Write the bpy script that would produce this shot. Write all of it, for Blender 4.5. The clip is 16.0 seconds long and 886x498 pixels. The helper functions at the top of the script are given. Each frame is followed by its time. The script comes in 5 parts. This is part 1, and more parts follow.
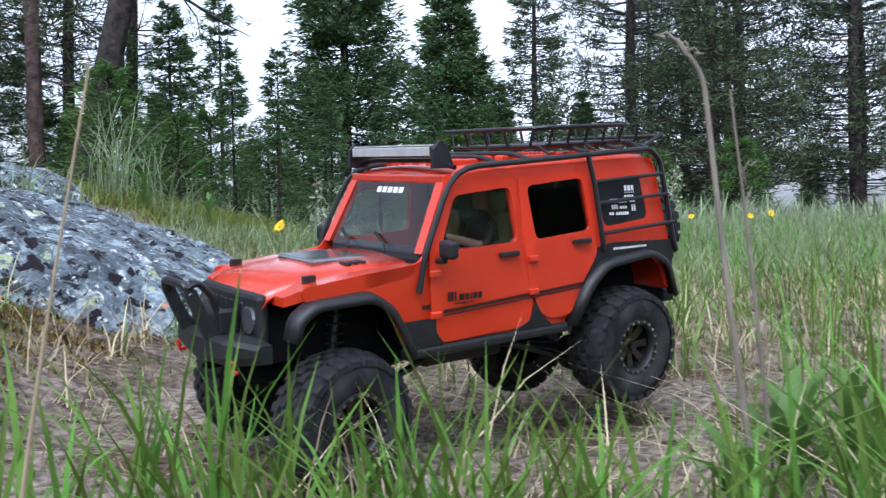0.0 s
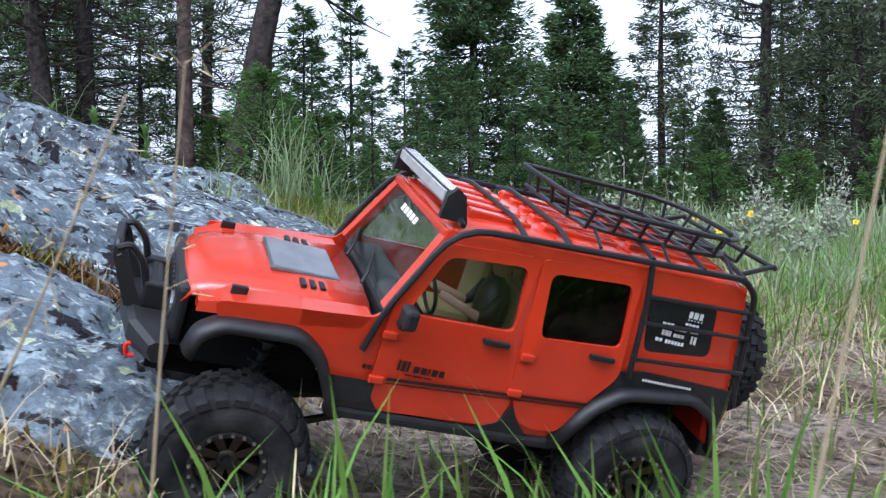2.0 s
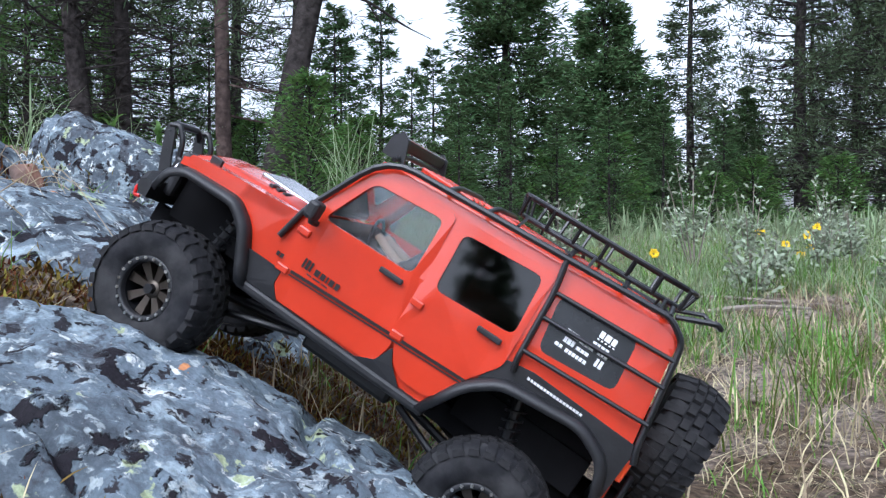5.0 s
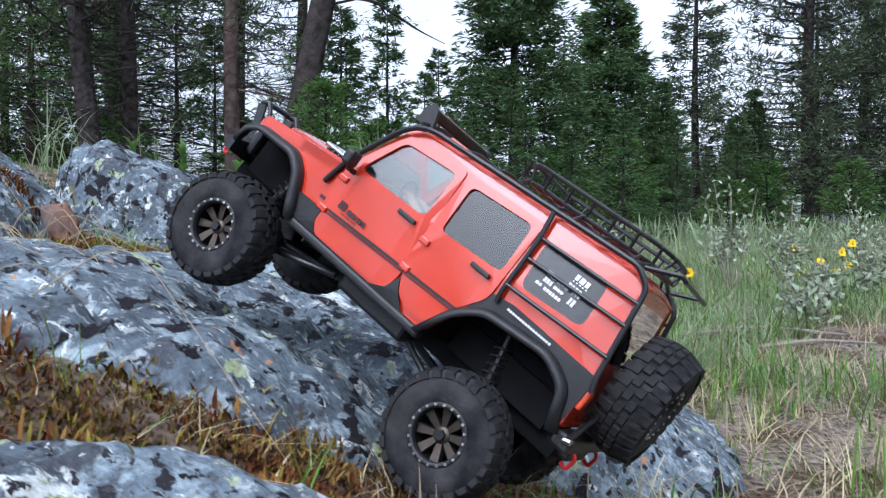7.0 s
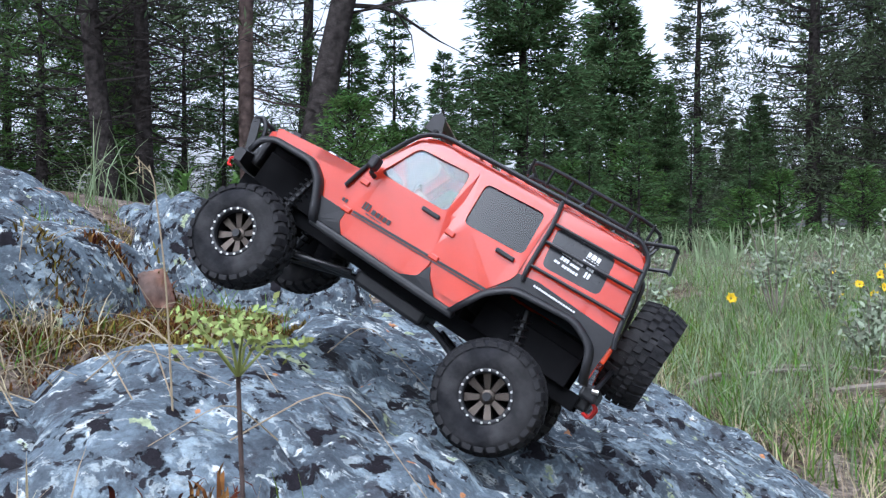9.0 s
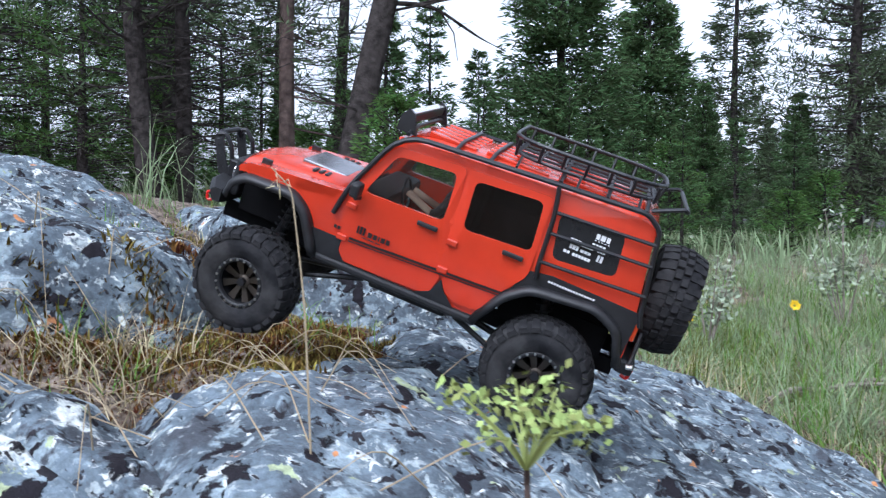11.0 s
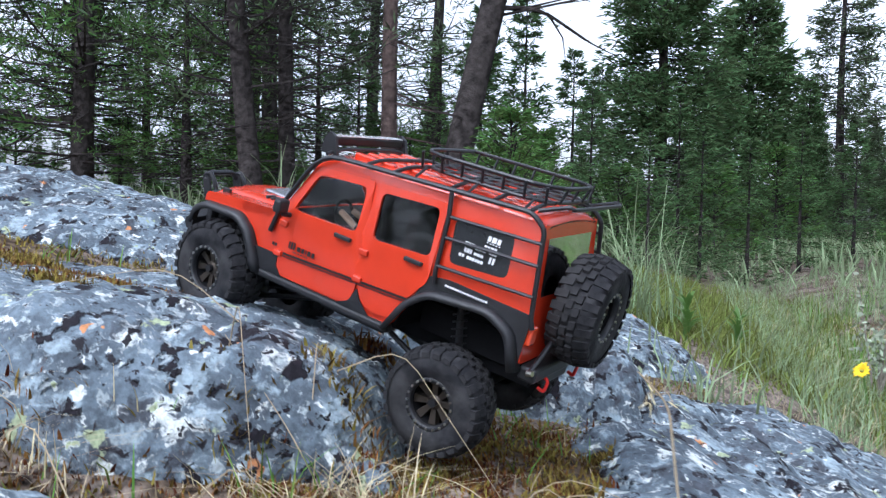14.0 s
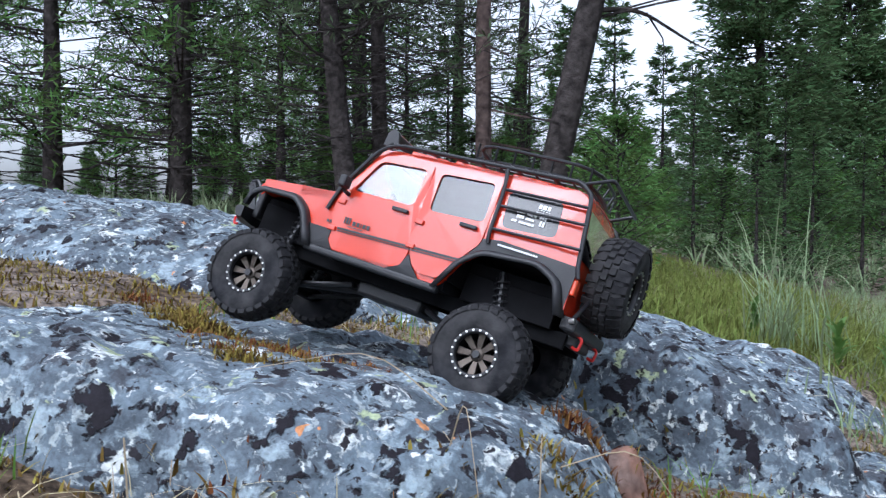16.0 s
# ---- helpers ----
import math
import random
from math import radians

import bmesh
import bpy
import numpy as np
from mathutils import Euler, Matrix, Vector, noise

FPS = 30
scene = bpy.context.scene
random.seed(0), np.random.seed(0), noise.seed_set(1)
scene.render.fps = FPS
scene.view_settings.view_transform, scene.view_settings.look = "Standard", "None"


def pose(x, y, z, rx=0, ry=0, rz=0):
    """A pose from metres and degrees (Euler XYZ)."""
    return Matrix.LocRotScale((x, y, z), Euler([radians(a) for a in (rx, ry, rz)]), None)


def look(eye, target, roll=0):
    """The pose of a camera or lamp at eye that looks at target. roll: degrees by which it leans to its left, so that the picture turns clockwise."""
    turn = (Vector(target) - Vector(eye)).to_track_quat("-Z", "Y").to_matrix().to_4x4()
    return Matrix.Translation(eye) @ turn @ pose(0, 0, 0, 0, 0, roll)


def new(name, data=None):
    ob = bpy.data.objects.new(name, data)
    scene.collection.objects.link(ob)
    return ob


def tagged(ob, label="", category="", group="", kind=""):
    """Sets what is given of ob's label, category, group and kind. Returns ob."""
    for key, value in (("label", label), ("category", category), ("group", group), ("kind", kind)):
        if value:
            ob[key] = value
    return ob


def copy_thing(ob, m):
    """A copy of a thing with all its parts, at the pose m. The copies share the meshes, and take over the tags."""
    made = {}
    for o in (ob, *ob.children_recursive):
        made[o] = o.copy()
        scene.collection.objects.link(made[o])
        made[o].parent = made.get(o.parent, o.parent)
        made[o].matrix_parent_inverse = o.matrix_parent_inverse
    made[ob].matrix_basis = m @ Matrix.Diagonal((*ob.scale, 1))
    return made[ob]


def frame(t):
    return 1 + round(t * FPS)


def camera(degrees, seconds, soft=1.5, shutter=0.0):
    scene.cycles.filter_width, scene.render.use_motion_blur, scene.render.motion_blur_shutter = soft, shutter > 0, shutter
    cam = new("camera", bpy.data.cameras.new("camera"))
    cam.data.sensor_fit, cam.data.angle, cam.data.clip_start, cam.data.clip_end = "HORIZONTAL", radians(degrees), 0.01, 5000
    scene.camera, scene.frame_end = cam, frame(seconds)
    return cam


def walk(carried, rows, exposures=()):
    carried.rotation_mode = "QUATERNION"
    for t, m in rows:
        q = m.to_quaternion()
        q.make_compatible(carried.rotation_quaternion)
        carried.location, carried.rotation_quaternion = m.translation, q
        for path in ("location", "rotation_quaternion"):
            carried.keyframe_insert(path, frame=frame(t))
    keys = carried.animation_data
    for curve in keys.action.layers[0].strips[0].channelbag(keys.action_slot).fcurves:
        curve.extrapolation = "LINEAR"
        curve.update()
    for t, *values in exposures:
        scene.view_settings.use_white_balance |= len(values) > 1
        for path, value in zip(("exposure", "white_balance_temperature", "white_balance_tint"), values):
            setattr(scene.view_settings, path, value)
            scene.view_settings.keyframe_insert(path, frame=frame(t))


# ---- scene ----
# seconds, place of the eye, pitch, roll, yaw in degrees
PATH = [
    (0.0, 0.000, 0.000, 0.400, -0.71, 1.25, -0.16),
    (0.5, -0.042, 0.024, 0.405, -0.76, 1.00, 2.44),
    (1.0, -0.097, 0.042, 0.412, -0.78, 0.80, 4.67),
    (1.5, -0.154, 0.054, 0.421, -0.75, 0.60, 6.29),
    (2.0, -0.206, 0.057, 0.433, -0.78, 0.48, 7.12),
    (2.5, -0.261, 0.065, 0.448, -0.86, 0.21, 7.65),
    (3.0, -0.302, 0.072, 0.463, -0.90, 0.35, 8.16),
    (3.5, -0.327, 0.072, 0.484, -0.99, 0.33, 8.27),
    (4.0, -0.358, 0.084, 0.500, -1.07, 0.32, 8.23),
    (6.5, -0.484, 0.258, 0.553, -1.02, 0.09, 8.29),
    (7.0, -0.540, 0.271, 0.591, -1.17, 0.03, 8.08),
    (7.5, -0.607, 0.290, 0.628, -1.29, -0.14, 7.78),
    (8.0, -0.664, 0.292, 0.662, -1.34, 0.01, 7.61),
    (10.5, -0.802, 0.351, 0.710, -1.49, -0.88, 8.21),
    (11.0, -0.842, 0.371, 0.715, -1.51, -0.52, 9.43),
    (11.5, -0.884, 0.406, 0.731, -1.57, -0.29, 10.67),
    (12.0, -0.918, 0.435, 0.743, -1.51, -0.06, 11.91),
    (12.5, -0.942, 0.452, 0.745, -1.42, 0.17, 13.05),
    (13.0, -0.961, 0.461, 0.750, -1.48, 0.07, 13.99),
    (13.5, -0.989, 0.478, 0.783, -1.63, -0.37, 14.46),
    (14.0, -1.046, 0.513, 0.828, -1.92, -1.08, 14.73),
    (14.5, -1.105, 0.537, 0.867, -2.21, -1.73, 15.22),
    (15.0, -1.152, 0.551, 0.891, -2.39, -1.87, 16.27),
    (15.5, -1.179, 0.551, 0.894, -2.20, -1.04, 17.92),
    (16.0, -1.196, 0.552, 0.899, -2.09, -0.13, 19.87),
]
cam = camera(54.0, 16.0, soft=1.3, shutter=0.3)
walk(cam, [(t, pose(x, y, z, 90 + p, r, w)) for t, x, y, z, p, r, w in PATH], exposures=[(0.0, 0.92, 5450, 12), (4.0, 0.98, 5450, 12), (7.5, 0.80, 5450, 12), (10.5, 0.92, 5450, 12), (12.5, 1.05, 5450, 12), (14.0, 1.05, 5450, 12), (16.0, 0.84, 5450, 12)])

# seconds, place of the rear axle's middle, roll, pitch, heading of the truck
DRIVE = [
    (0.0, 0.128, 0.915, 0.280, -4.7, 3.2, 215.4),
    (0.5, 0.036, 0.853, 0.258, -5.0, 0.8, 214.3),
    (1.0, -0.044, 0.849, 0.248, -6.0, -2.1, 212.0),
    (1.5, -0.124, 0.855, 0.240, -9.0, -7.6, 210.5),
    (2.0, -0.194, 0.843, 0.240, -19.2, -13.2, 208.5),
    (2.5, -0.260, 0.835, 0.243, -23.2, -16.7, 205.3),
    (3.0, -0.308, 0.840, 0.248, -13.9, -23.2, 205.1),
    (3.5, -0.351, 0.838, 0.257, -13.8, -27.7, 197.7),
    (4.0, -0.406, 0.825, 0.258, -9.4, -32.2, 188.6),
    (6.5, -0.557, 1.030, 0.381, 14.1, -31.2, 159.6),
    (7.0, -0.619, 1.066, 0.403, 15.0, -34.7, 156.2),
    (8.0, -0.718, 1.149, 0.464, 18.5, -32.9, 159.0),
    (10.5, -0.872, 1.288, 0.559, 4.8, -23.9, 179.8),
    (11.0, -0.894, 1.313, 0.566, -11.4, -21.3, 180.8),
    (11.5, -0.940, 1.345, 0.578, -12.9, -21.6, 183.8),
    (12.0, -0.995, 1.349, 0.590, -4.7, -23.2, 182.6),
    (12.5, -1.031, 1.356, 0.606, 9.8, -25.5, 179.5),
    (13.0, -1.083, 1.379, 0.631, 13.0, -24.9, 174.8),
    (13.5, -1.147, 1.385, 0.655, 10.4, -21.0, 171.1),
    (14.0, -1.244, 1.419, 0.653, -3.3, -17.1, 166.3),
    (14.5, -1.296, 1.432, 0.684, 2.1, -11.2, 163.4),
    (15.0, -1.343, 1.467, 0.712, 14.4, -6.9, 168.3),
    (16.0, -1.469, 1.513, 0.731, 17.5, -14.7, 173.5),
]

# ---------------- light ----------------
world = bpy.data.worlds.new("overcast_sky")
scene.world = world
world.use_nodes = True
wn = world.node_tree.nodes
wl = world.node_tree.links
sky = wn.new("ShaderNodeTexSky")
sky.sky_type = "NISHITA"
sky.sun_disc = False
sky.sun_elevation = radians(52)
sky.sun_rotation = radians(200)
sky.dust_density = 4.0
pale = wn.new("ShaderNodeHueSaturation")
pale.inputs["Saturation"].default_value = 0.20
wl.new(sky.outputs[0], pale.inputs["Color"])
wl.new(pale.outputs[0], wn["Background"].inputs["Color"])
wn["Background"].inputs["Strength"].default_value = 0.18
sun = new("sun", bpy.data.lights.new("sun", "SUN"))
sun.data.energy = 0.3
sun.data.angle = radians(25)
sun.data.color = (1.0, 0.97, 0.92)
sun.matrix_world = look((2.0, -4.0, 9.0), (0.0, 1.5, 0.0))


# ---------------- materials ----------------
def material(name, color, rough=0.6, metal=0.0, spread=0.0, scale=20.0, bump=0.0, bump_scale=60.0, coat=0.0, island=0.0, second=None, mix_scale=6.0, through_light=0.0):
    """A surface with grain at two scales, bump, and where wanted a second colour in patches and a change from island to island."""
    m = bpy.data.materials.new(name)
    m.use_nodes = True
    n, l = m.node_tree.nodes, m.node_tree.links
    p = n["Principled BSDF"]
    p.inputs["Base Color"].default_value = (*color, 1)
    p.inputs["Roughness"].default_value = rough
    p.inputs["Metallic"].default_value = metal
    p.inputs["Coat Weight"].default_value = coat
    p.inputs["Coat Roughness"].default_value = 0.08
    if rough >= 0.55 and metal == 0:
        p.inputs["Specular IOR Level"].default_value = 0.12
    co = n.new("ShaderNodeTexCoord").outputs["Object"]
    out = None
    if second is not None:
        t = n.new("ShaderNodeTexNoise")
        t.inputs["Scale"].default_value = mix_scale
        t.inputs["Detail"].default_value = 6
        l.new(co, t.inputs["Vector"])
        r = n.new("ShaderNodeValToRGB")
        r.color_ramp.elements[0].position, r.color_ramp.elements[1].position = 0.42, 0.58
        r.color_ramp.elements[0].color, r.color_ramp.elements[1].color = (*color, 1), (*second, 1)
        l.new(t.outputs["Fac"], r.inputs["Fac"])
        out = r.outputs["Color"]
    if spread > 0:
        t = n.new("ShaderNodeTexNoise")
        t.inputs["Scale"].default_value = scale
        t.inputs["Detail"].default_value = 8
        l.new(co, t.inputs["Vector"])
        h = n.new("ShaderNodeHueSaturation")
        h.inputs["Color"].default_value = (*color, 1)
        if out:
            l.new(out, h.inputs["Color"])
        v = n.new("ShaderNodeMapRange")
        v.inputs["To Min"].default_value, v.inputs["To Max"].default_value = 1 - spread, 1 + spread
        v.inputs["From Min"].default_value, v.inputs["From Max"].default_value = 0.3, 0.7
        l.new(t.outputs["Fac"], v.inputs["Value"])
        l.new(v.outputs[0], h.inputs["Value"])
        out = h.outputs["Color"]
    if island > 0:
        g = n.new("ShaderNodeNewGeometry")
        h = n.new("ShaderNodeHueSaturation")
        h.inputs["Color"].default_value = (*color, 1)
        if out:
            l.new(out, h.inputs["Color"])
        v = n.new("ShaderNodeMapRange")
        v.inputs["To Min"].default_value, v.inputs["To Max"].default_value = 1 - island, 1 + island
        l.new(g.outputs["Random Per Island"], v.inputs["Value"])
        l.new(v.outputs[0], h.inputs["Value"])
        v2 = n.new("ShaderNodeMapRange")
        v2.inputs["To Min"].default_value, v2.inputs["To Max"].default_value = 0.5 - 0.06 * island, 0.5 + 0.05 * island
        l.new(g.outputs["Random Per Island"], v2.inputs["Value"])
        l.new(v2.outputs[0], h.inputs["Hue"])
        out = h.outputs["Color"]
    if out:
        l.new(out, p.inputs["Base Color"])
    if bump > 0:
        t = n.new("ShaderNodeTexNoise")
        t.inputs["Scale"].default_value = bump_scale
        t.inputs["Detail"].default_value = 8
        l.new(co, t.inputs["Vector"])
        b = n.new("ShaderNodeBump")
        b.inputs["Strength"].default_value = bump
        b.inputs["Distance"].default_value = 0.5 / bump_scale
        l.new(t.outputs["Fac"], b.inputs["Height"])
        l.new(b.outputs[0], p.inputs["Normal"])
    if through_light > 0:
        tl, mx = n.new("ShaderNodeBsdfTranslucent"), n.new("ShaderNodeMixShader")
        tl.inputs["Color"].default_value = (*color, 1)
        if out:
            l.new(out, tl.inputs["Color"])
        mx.inputs["Fac"].default_value = through_light
        l.new(p.outputs[0], mx.inputs[1])
        l.new(tl.outputs[0], mx.inputs[2])
        l.new(mx.outputs[0], n["Material Output"].inputs["Surface"])
    return m


def ramp_mask(n, l, co, kind, scale, low, high, detail=5, stretch=None):
    """A mask in 0..1 from noise or cells between two thresholds."""
    if stretch:
        mp = n.new("ShaderNodeMapping")
        mp.inputs["Scale"].default_value = stretch
        mp.inputs["Rotation"].default_value = (0.3, 0.4, 0.5)
        l.new(co, mp.inputs["Vector"])
        co = mp.outputs[0]
    t = n.new("ShaderNodeTexNoise")
    t.inputs["Scale"].default_value = scale
    t.inputs["Detail"].default_value = detail
    t.inputs["Roughness"].default_value = kind
    l.new(co, t.inputs["Vector"])
    v = n.new("ShaderNodeMapRange")
    v.interpolation_type = "SMOOTHSTEP"
    v.inputs["From Min"].default_value, v.inputs["From Max"].default_value = low, high
    l.new(t.outputs["Fac"], v.inputs["Value"])
    return v.outputs[0], t.outputs["Fac"]


def over(n, l, below, mask, color):
    x = n.new("ShaderNodeMix")
    x.data_type = "RGBA"
    l.new(mask, x.inputs["Factor"])
    l.new(below, x.inputs["A"])
    x.inputs["B"].default_value = (*color, 1)
    return x.outputs["Result"]


def rock_material():
    """Blue-grey rock under crusts of white, green-grey, orange and black lichen with ragged edges."""
    m = bpy.data.materials.new("lichened_rock")
    m.use_nodes = True
    n, l = m.node_tree.nodes, m.node_tree.links
    p = n["Principled BSDF"]
    p.inputs["Roughness"].default_value = 0.8
    p.inputs["Specular IOR Level"].default_value = 0.25
    plain = n.new("ShaderNodeTexCoord").outputs["Object"]
    # ragged edges: the place is shaken by a fine noise
    shake = n.new("ShaderNodeTexNoise")
    shake.inputs["Scale"].default_value = 55
    shake.inputs["Detail"].default_value = 4
    l.new(plain, shake.inputs["Vector"])
    centred = n.new("ShaderNodeVectorMath")
    centred.operation = "SUBTRACT"
    centred.inputs[1].default_value = (0.5, 0.5, 0.5)
    l.new(shake.outputs["Color"], centred.inputs[0])
    small = n.new("ShaderNodeVectorMath")
    small.operation = "SCALE"
    small.inputs["Scale"].default_value = 0.020
    l.new(centred.outputs[0], small.inputs[0])
    moved = n.new("ShaderNodeVectorMath")
    moved.operation = "ADD"
    l.new(plain, moved.inputs[0])
    l.new(small.outputs[0], moved.inputs[1])
    co = moved.outputs[0]
    grain, g0 = ramp_mask(n, l, plain, 0.68, 9, 0.34, 0.66, 10, (1, 1, 1.6))
    r = n.new("ShaderNodeValToRGB")
    r.color_ramp.elements[0].color = (0.062, 0.075, 0.090, 1)
    r.color_ramp.elements[1].color = (0.150, 0.188, 0.222, 1)
    l.new(grain, r.inputs["Fac"])
    c = r.outputs["Color"]
    m1, _ = ramp_mask(n, l, co, 0.62, 22, 0.53, 0.62, 6, (1, 1, 1.4))
    c = over(n, l, c, m1, (0.27, 0.33, 0.365))
    m8, _ = ramp_mask(n, l, co, 0.62, 70, 0.56, 0.63, 5)
    c = over(n, l, c, m8, (0.31, 0.35, 0.36))
    dark, _ = ramp_mask(n, l, co, 0.66, 15, 0.54, 0.62, 7, (1.4, 0.8, 1.2))
    c = over(n, l, c, dark, (0.060, 0.066, 0.078))
    m2, _ = ramp_mask(n, l, co, 0.64, 15, 0.598, 0.650, 7)
    c = over(n, l, c, m2, (0.60, 0.63, 0.61))
    m6, _ = ramp_mask(n, l, co, 0.60, 48, 0.602, 0.660, 5)
    c = over(n, l, c, m6, (0.62, 0.65, 0.63))
    m5, _ = ramp_mask(n, l, co, 0.55, 24, 0.645, 0.67, 5)
    c = over(n, l, c, m5, (0.33, 0.38, 0.23))
    m4, _ = ramp_mask(n, l, co, 0.5, 26, 0.705, 0.725, 3, (1.3, 0.8, 1))
    c = over(n, l, c, m4, (0.50, 0.22, 0.09))
    m7, _ = ramp_mask(n, l, co, 0.58, 60, 0.59, 0.635, 4)
    c = over(n, l, c, m7, (0.020, 0.018, 0.022))
    m3, _ = ramp_mask(n, l, co, 0.58, 27, 0.580, 0.612, 5, (1.15, 0.7, 1.2))
    c = over(n, l, c, m3, (0.012, 0.010, 0.014))
    fine, _ = ramp_mask(n, l, plain, 0.7, 150, 0.30, 0.70, 5)
    scale_v = n.new("ShaderNodeMapRange")
    scale_v.inputs["To Min"].default_value, scale_v.inputs["To Max"].default_value = 0.70, 1.25
    l.new(fine, scale_v.inputs["Value"])
    tone = n.new("ShaderNodeHueSaturation")
    l.new(scale_v.outputs[0], tone.inputs["Value"])
    l.new(c, tone.inputs["Color"])
    l.new(tone.outputs["Color"], p.inputs["Base Color"])
    t2 = n.new("ShaderNodeTexNoise")
    t2.inputs["Scale"].default_value = 60
    t2.inputs["Detail"].default_value = 8
    l.new(plain, t2.inputs["Vector"])
    add = n.new("ShaderNodeMath")
    add.operation = "ADD"
    l.new(t2.outputs["Fac"], add.inputs[0])
    l.new(m3, add.inputs[1])
    b = n.new("ShaderNodeBump")
    b.inputs["Strength"].default_value = 0.9
    b.inputs["Distance"].default_value = 0.006
    l.new(add.outputs[0], b.inputs["Height"])
    l.new(b.outputs[0], p.inputs["Normal"])
    return m


ROCK = rock_material()
RED_STONE = material("reddish_stone", (0.30, 0.165, 0.120), 0.85, spread=0.4, scale=40, bump=0.8, bump_scale=60, second=(0.20, 0.15, 0.13), mix_scale=12)
SOIL = material("dry_soil_and_litter", (0.185, 0.150, 0.125), 0.95, spread=0.85, scale=85, bump=1.0, bump_scale=80, second=(0.085, 0.060, 0.040), mix_scale=7.0)
GREEN_GRASS = material("green_grass", (0.14, 0.25, 0.045), 0.55, island=0.5, through_light=0.4)
PALE_GRASS = material("grey_green_grass", (0.27, 0.34, 0.19), 0.6, island=0.4, through_light=0.4)
STRAW = material("dry_straw", (0.42, 0.35, 0.22), 0.7, island=0.4)
RUSTY = material("rusty_moss", (0.155, 0.066, 0.022), 0.95, island=0.6)
MOSS = material("brown_moss", (0.17, 0.125, 0.030), 0.95, island=0.6)
BARK = material("pine_bark", (0.042, 0.036, 0.034), 0.95, spread=0.6, scale=14, bump=1.0, bump_scale=18)
RED_BARK = material("reddish_pine_bark", (0.085, 0.062, 0.055), 0.95, spread=0.6, scale=14, bump=1.0, bump_scale=18)
DEADWOOD = material("grey_dead_wood", (0.22, 0.19, 0.16), 0.9, spread=0.3, scale=30)
FIR = material("fir_needles", (0.090, 0.145, 0.060), 0.7, island=0.6, through_light=0.4)
PINE = material("pine_needles", (0.086, 0.114, 0.060), 0.7, island=0.6, through_light=0.4)
YOUNG = material("young_pine_needles", (0.10, 0.18, 0.05), 0.7, island=0.5, through_light=0.4)
LEAF = material("fresh_leaf", (0.12, 0.22, 0.05), 0.5, island=0.3, through_light=0.4)
SAGE = material("sage_leaf", (0.27, 0.31, 0.22), 0.7, island=0.4)
YELLOW = material("yellow_petal", (0.75, 0.50, 0.02), 0.6, island=0.2)
LOW_GREEN = material("yellow_green_growth", (0.17, 0.20, 0.05), 0.7, island=0.5, through_light=0.4)
UMBEL = material("yellow_green_umbel", (0.30, 0.36, 0.12), 0.7, island=0.4)
CREAM = material("cream_flower", (0.55, 0.58, 0.30), 0.7, island=0.3)


# ---------------- building tools ----------------
def part(name, bm, mat, parent=None, label="", smooth=False):
    me = bpy.data.meshes.new(name)
    bm.to_mesh(me)
    bm.free()
    for f in me.polygons if smooth else ():
        f.use_smooth = True
    me.materials.append(mat)
    ob = new(name, me)
    if parent:
        ob.parent = parent
    if label:
        ob["label"] = label
    return ob


def mesh_part(name, verts, faces, mat, parent=None, smooth=False):
    me = bpy.data.meshes.new(name)
    me.from_pydata([tuple(v) for v in verts], [], faces)
    me.update()
    for f in me.polygons if smooth else ():
        f.use_smooth = True
    me.materials.append(mat)
    ob = new(name, me)
    if parent:
        ob.parent = parent
    return ob


def box(bm, x0, x1, y0, y1, z0, z1, bevel=0.0):
    r = bmesh.ops.create_cube(bm, size=1.0, matrix=Matrix.Translation(((x0 + x1) / 2, (y0 + y1) / 2, (z0 + z1) / 2)) @ Matrix.Diagonal((x1 - x0, y1 - y0, z1 - z0, 1)))
    if bevel:
        e = list({e for v in r["verts"] for e in v.link_edges})
        bmesh.ops.bevel(bm, geom=e, offset=bevel, segments=2, affect="EDGES", profile=0.5)
    return r["verts"]


def tube(bm, pts, r, sides=8, r_end=None):
    """A round bar along a line of points, closed at both ends."""
    pts = [Vector(p) for p in pts]
    rings = []
    for i, p in enumerate(pts):
        d = (pts[min(i + 1, len(pts) - 1)] - pts[max(i - 1, 0)]).normalized()
        a = d.orthogonal().normalized() if not rings else (ref - d * ref.dot(d)).normalized()
        ref = a
        b = d.cross(a)
        rr = r if r_end is None else r + (r_end - r) * i / (len(pts) - 1)
        rings.append([bm.verts.new(p + rr * (a * math.cos(k * math.tau / sides) + b * math.sin(k * math.tau / sides))) for k in range(sides)])
    for q0, q1 in zip(rings, rings[1:]):
        for k in range(sides):
            bm.faces.new((q0[k], q0[(k + 1) % sides], q1[(k + 1) % sides], q1[k]))
    bm.faces.new(rings[0][::-1])
    bm.faces.new(rings[-1])


def smooth_line(pts, steps=4):
    """A line through the points with its corners rounded."""
    pts = [Vector(p) for p in pts]
    out = [pts[0]]
    for a, b, c in zip(pts, pts[1:], pts[2:]):
        r = min((b - a).length, (c - b).length) * 0.35
        p, q = b + (a - b).normalized() * r, b + (c - b).normalized() * r
        for k in range(steps + 1):
            s = k / steps
            out.append(p * (1 - s) ** 2 + b * 2 * s * (1 - s) + q * s * s)
    return out + [pts[-1]]


# ---------------- the ground ----------------
PROFILE_U = [-60, -6, 0.0, 0.30, 0.45, 0.60, 0.75, 0.90, 1.05, 1.20, 1.40, 1.70, 2.20, 3.0, 6.0, 60]
PROFILE_Z = [0.05, 0.21, 0.205, 0.205, 0.245, 0.32, 0.40, 0.475, 0.53, 0.555, 0.59, 0.69, 0.80, 0.88, 1.0, 1.2]


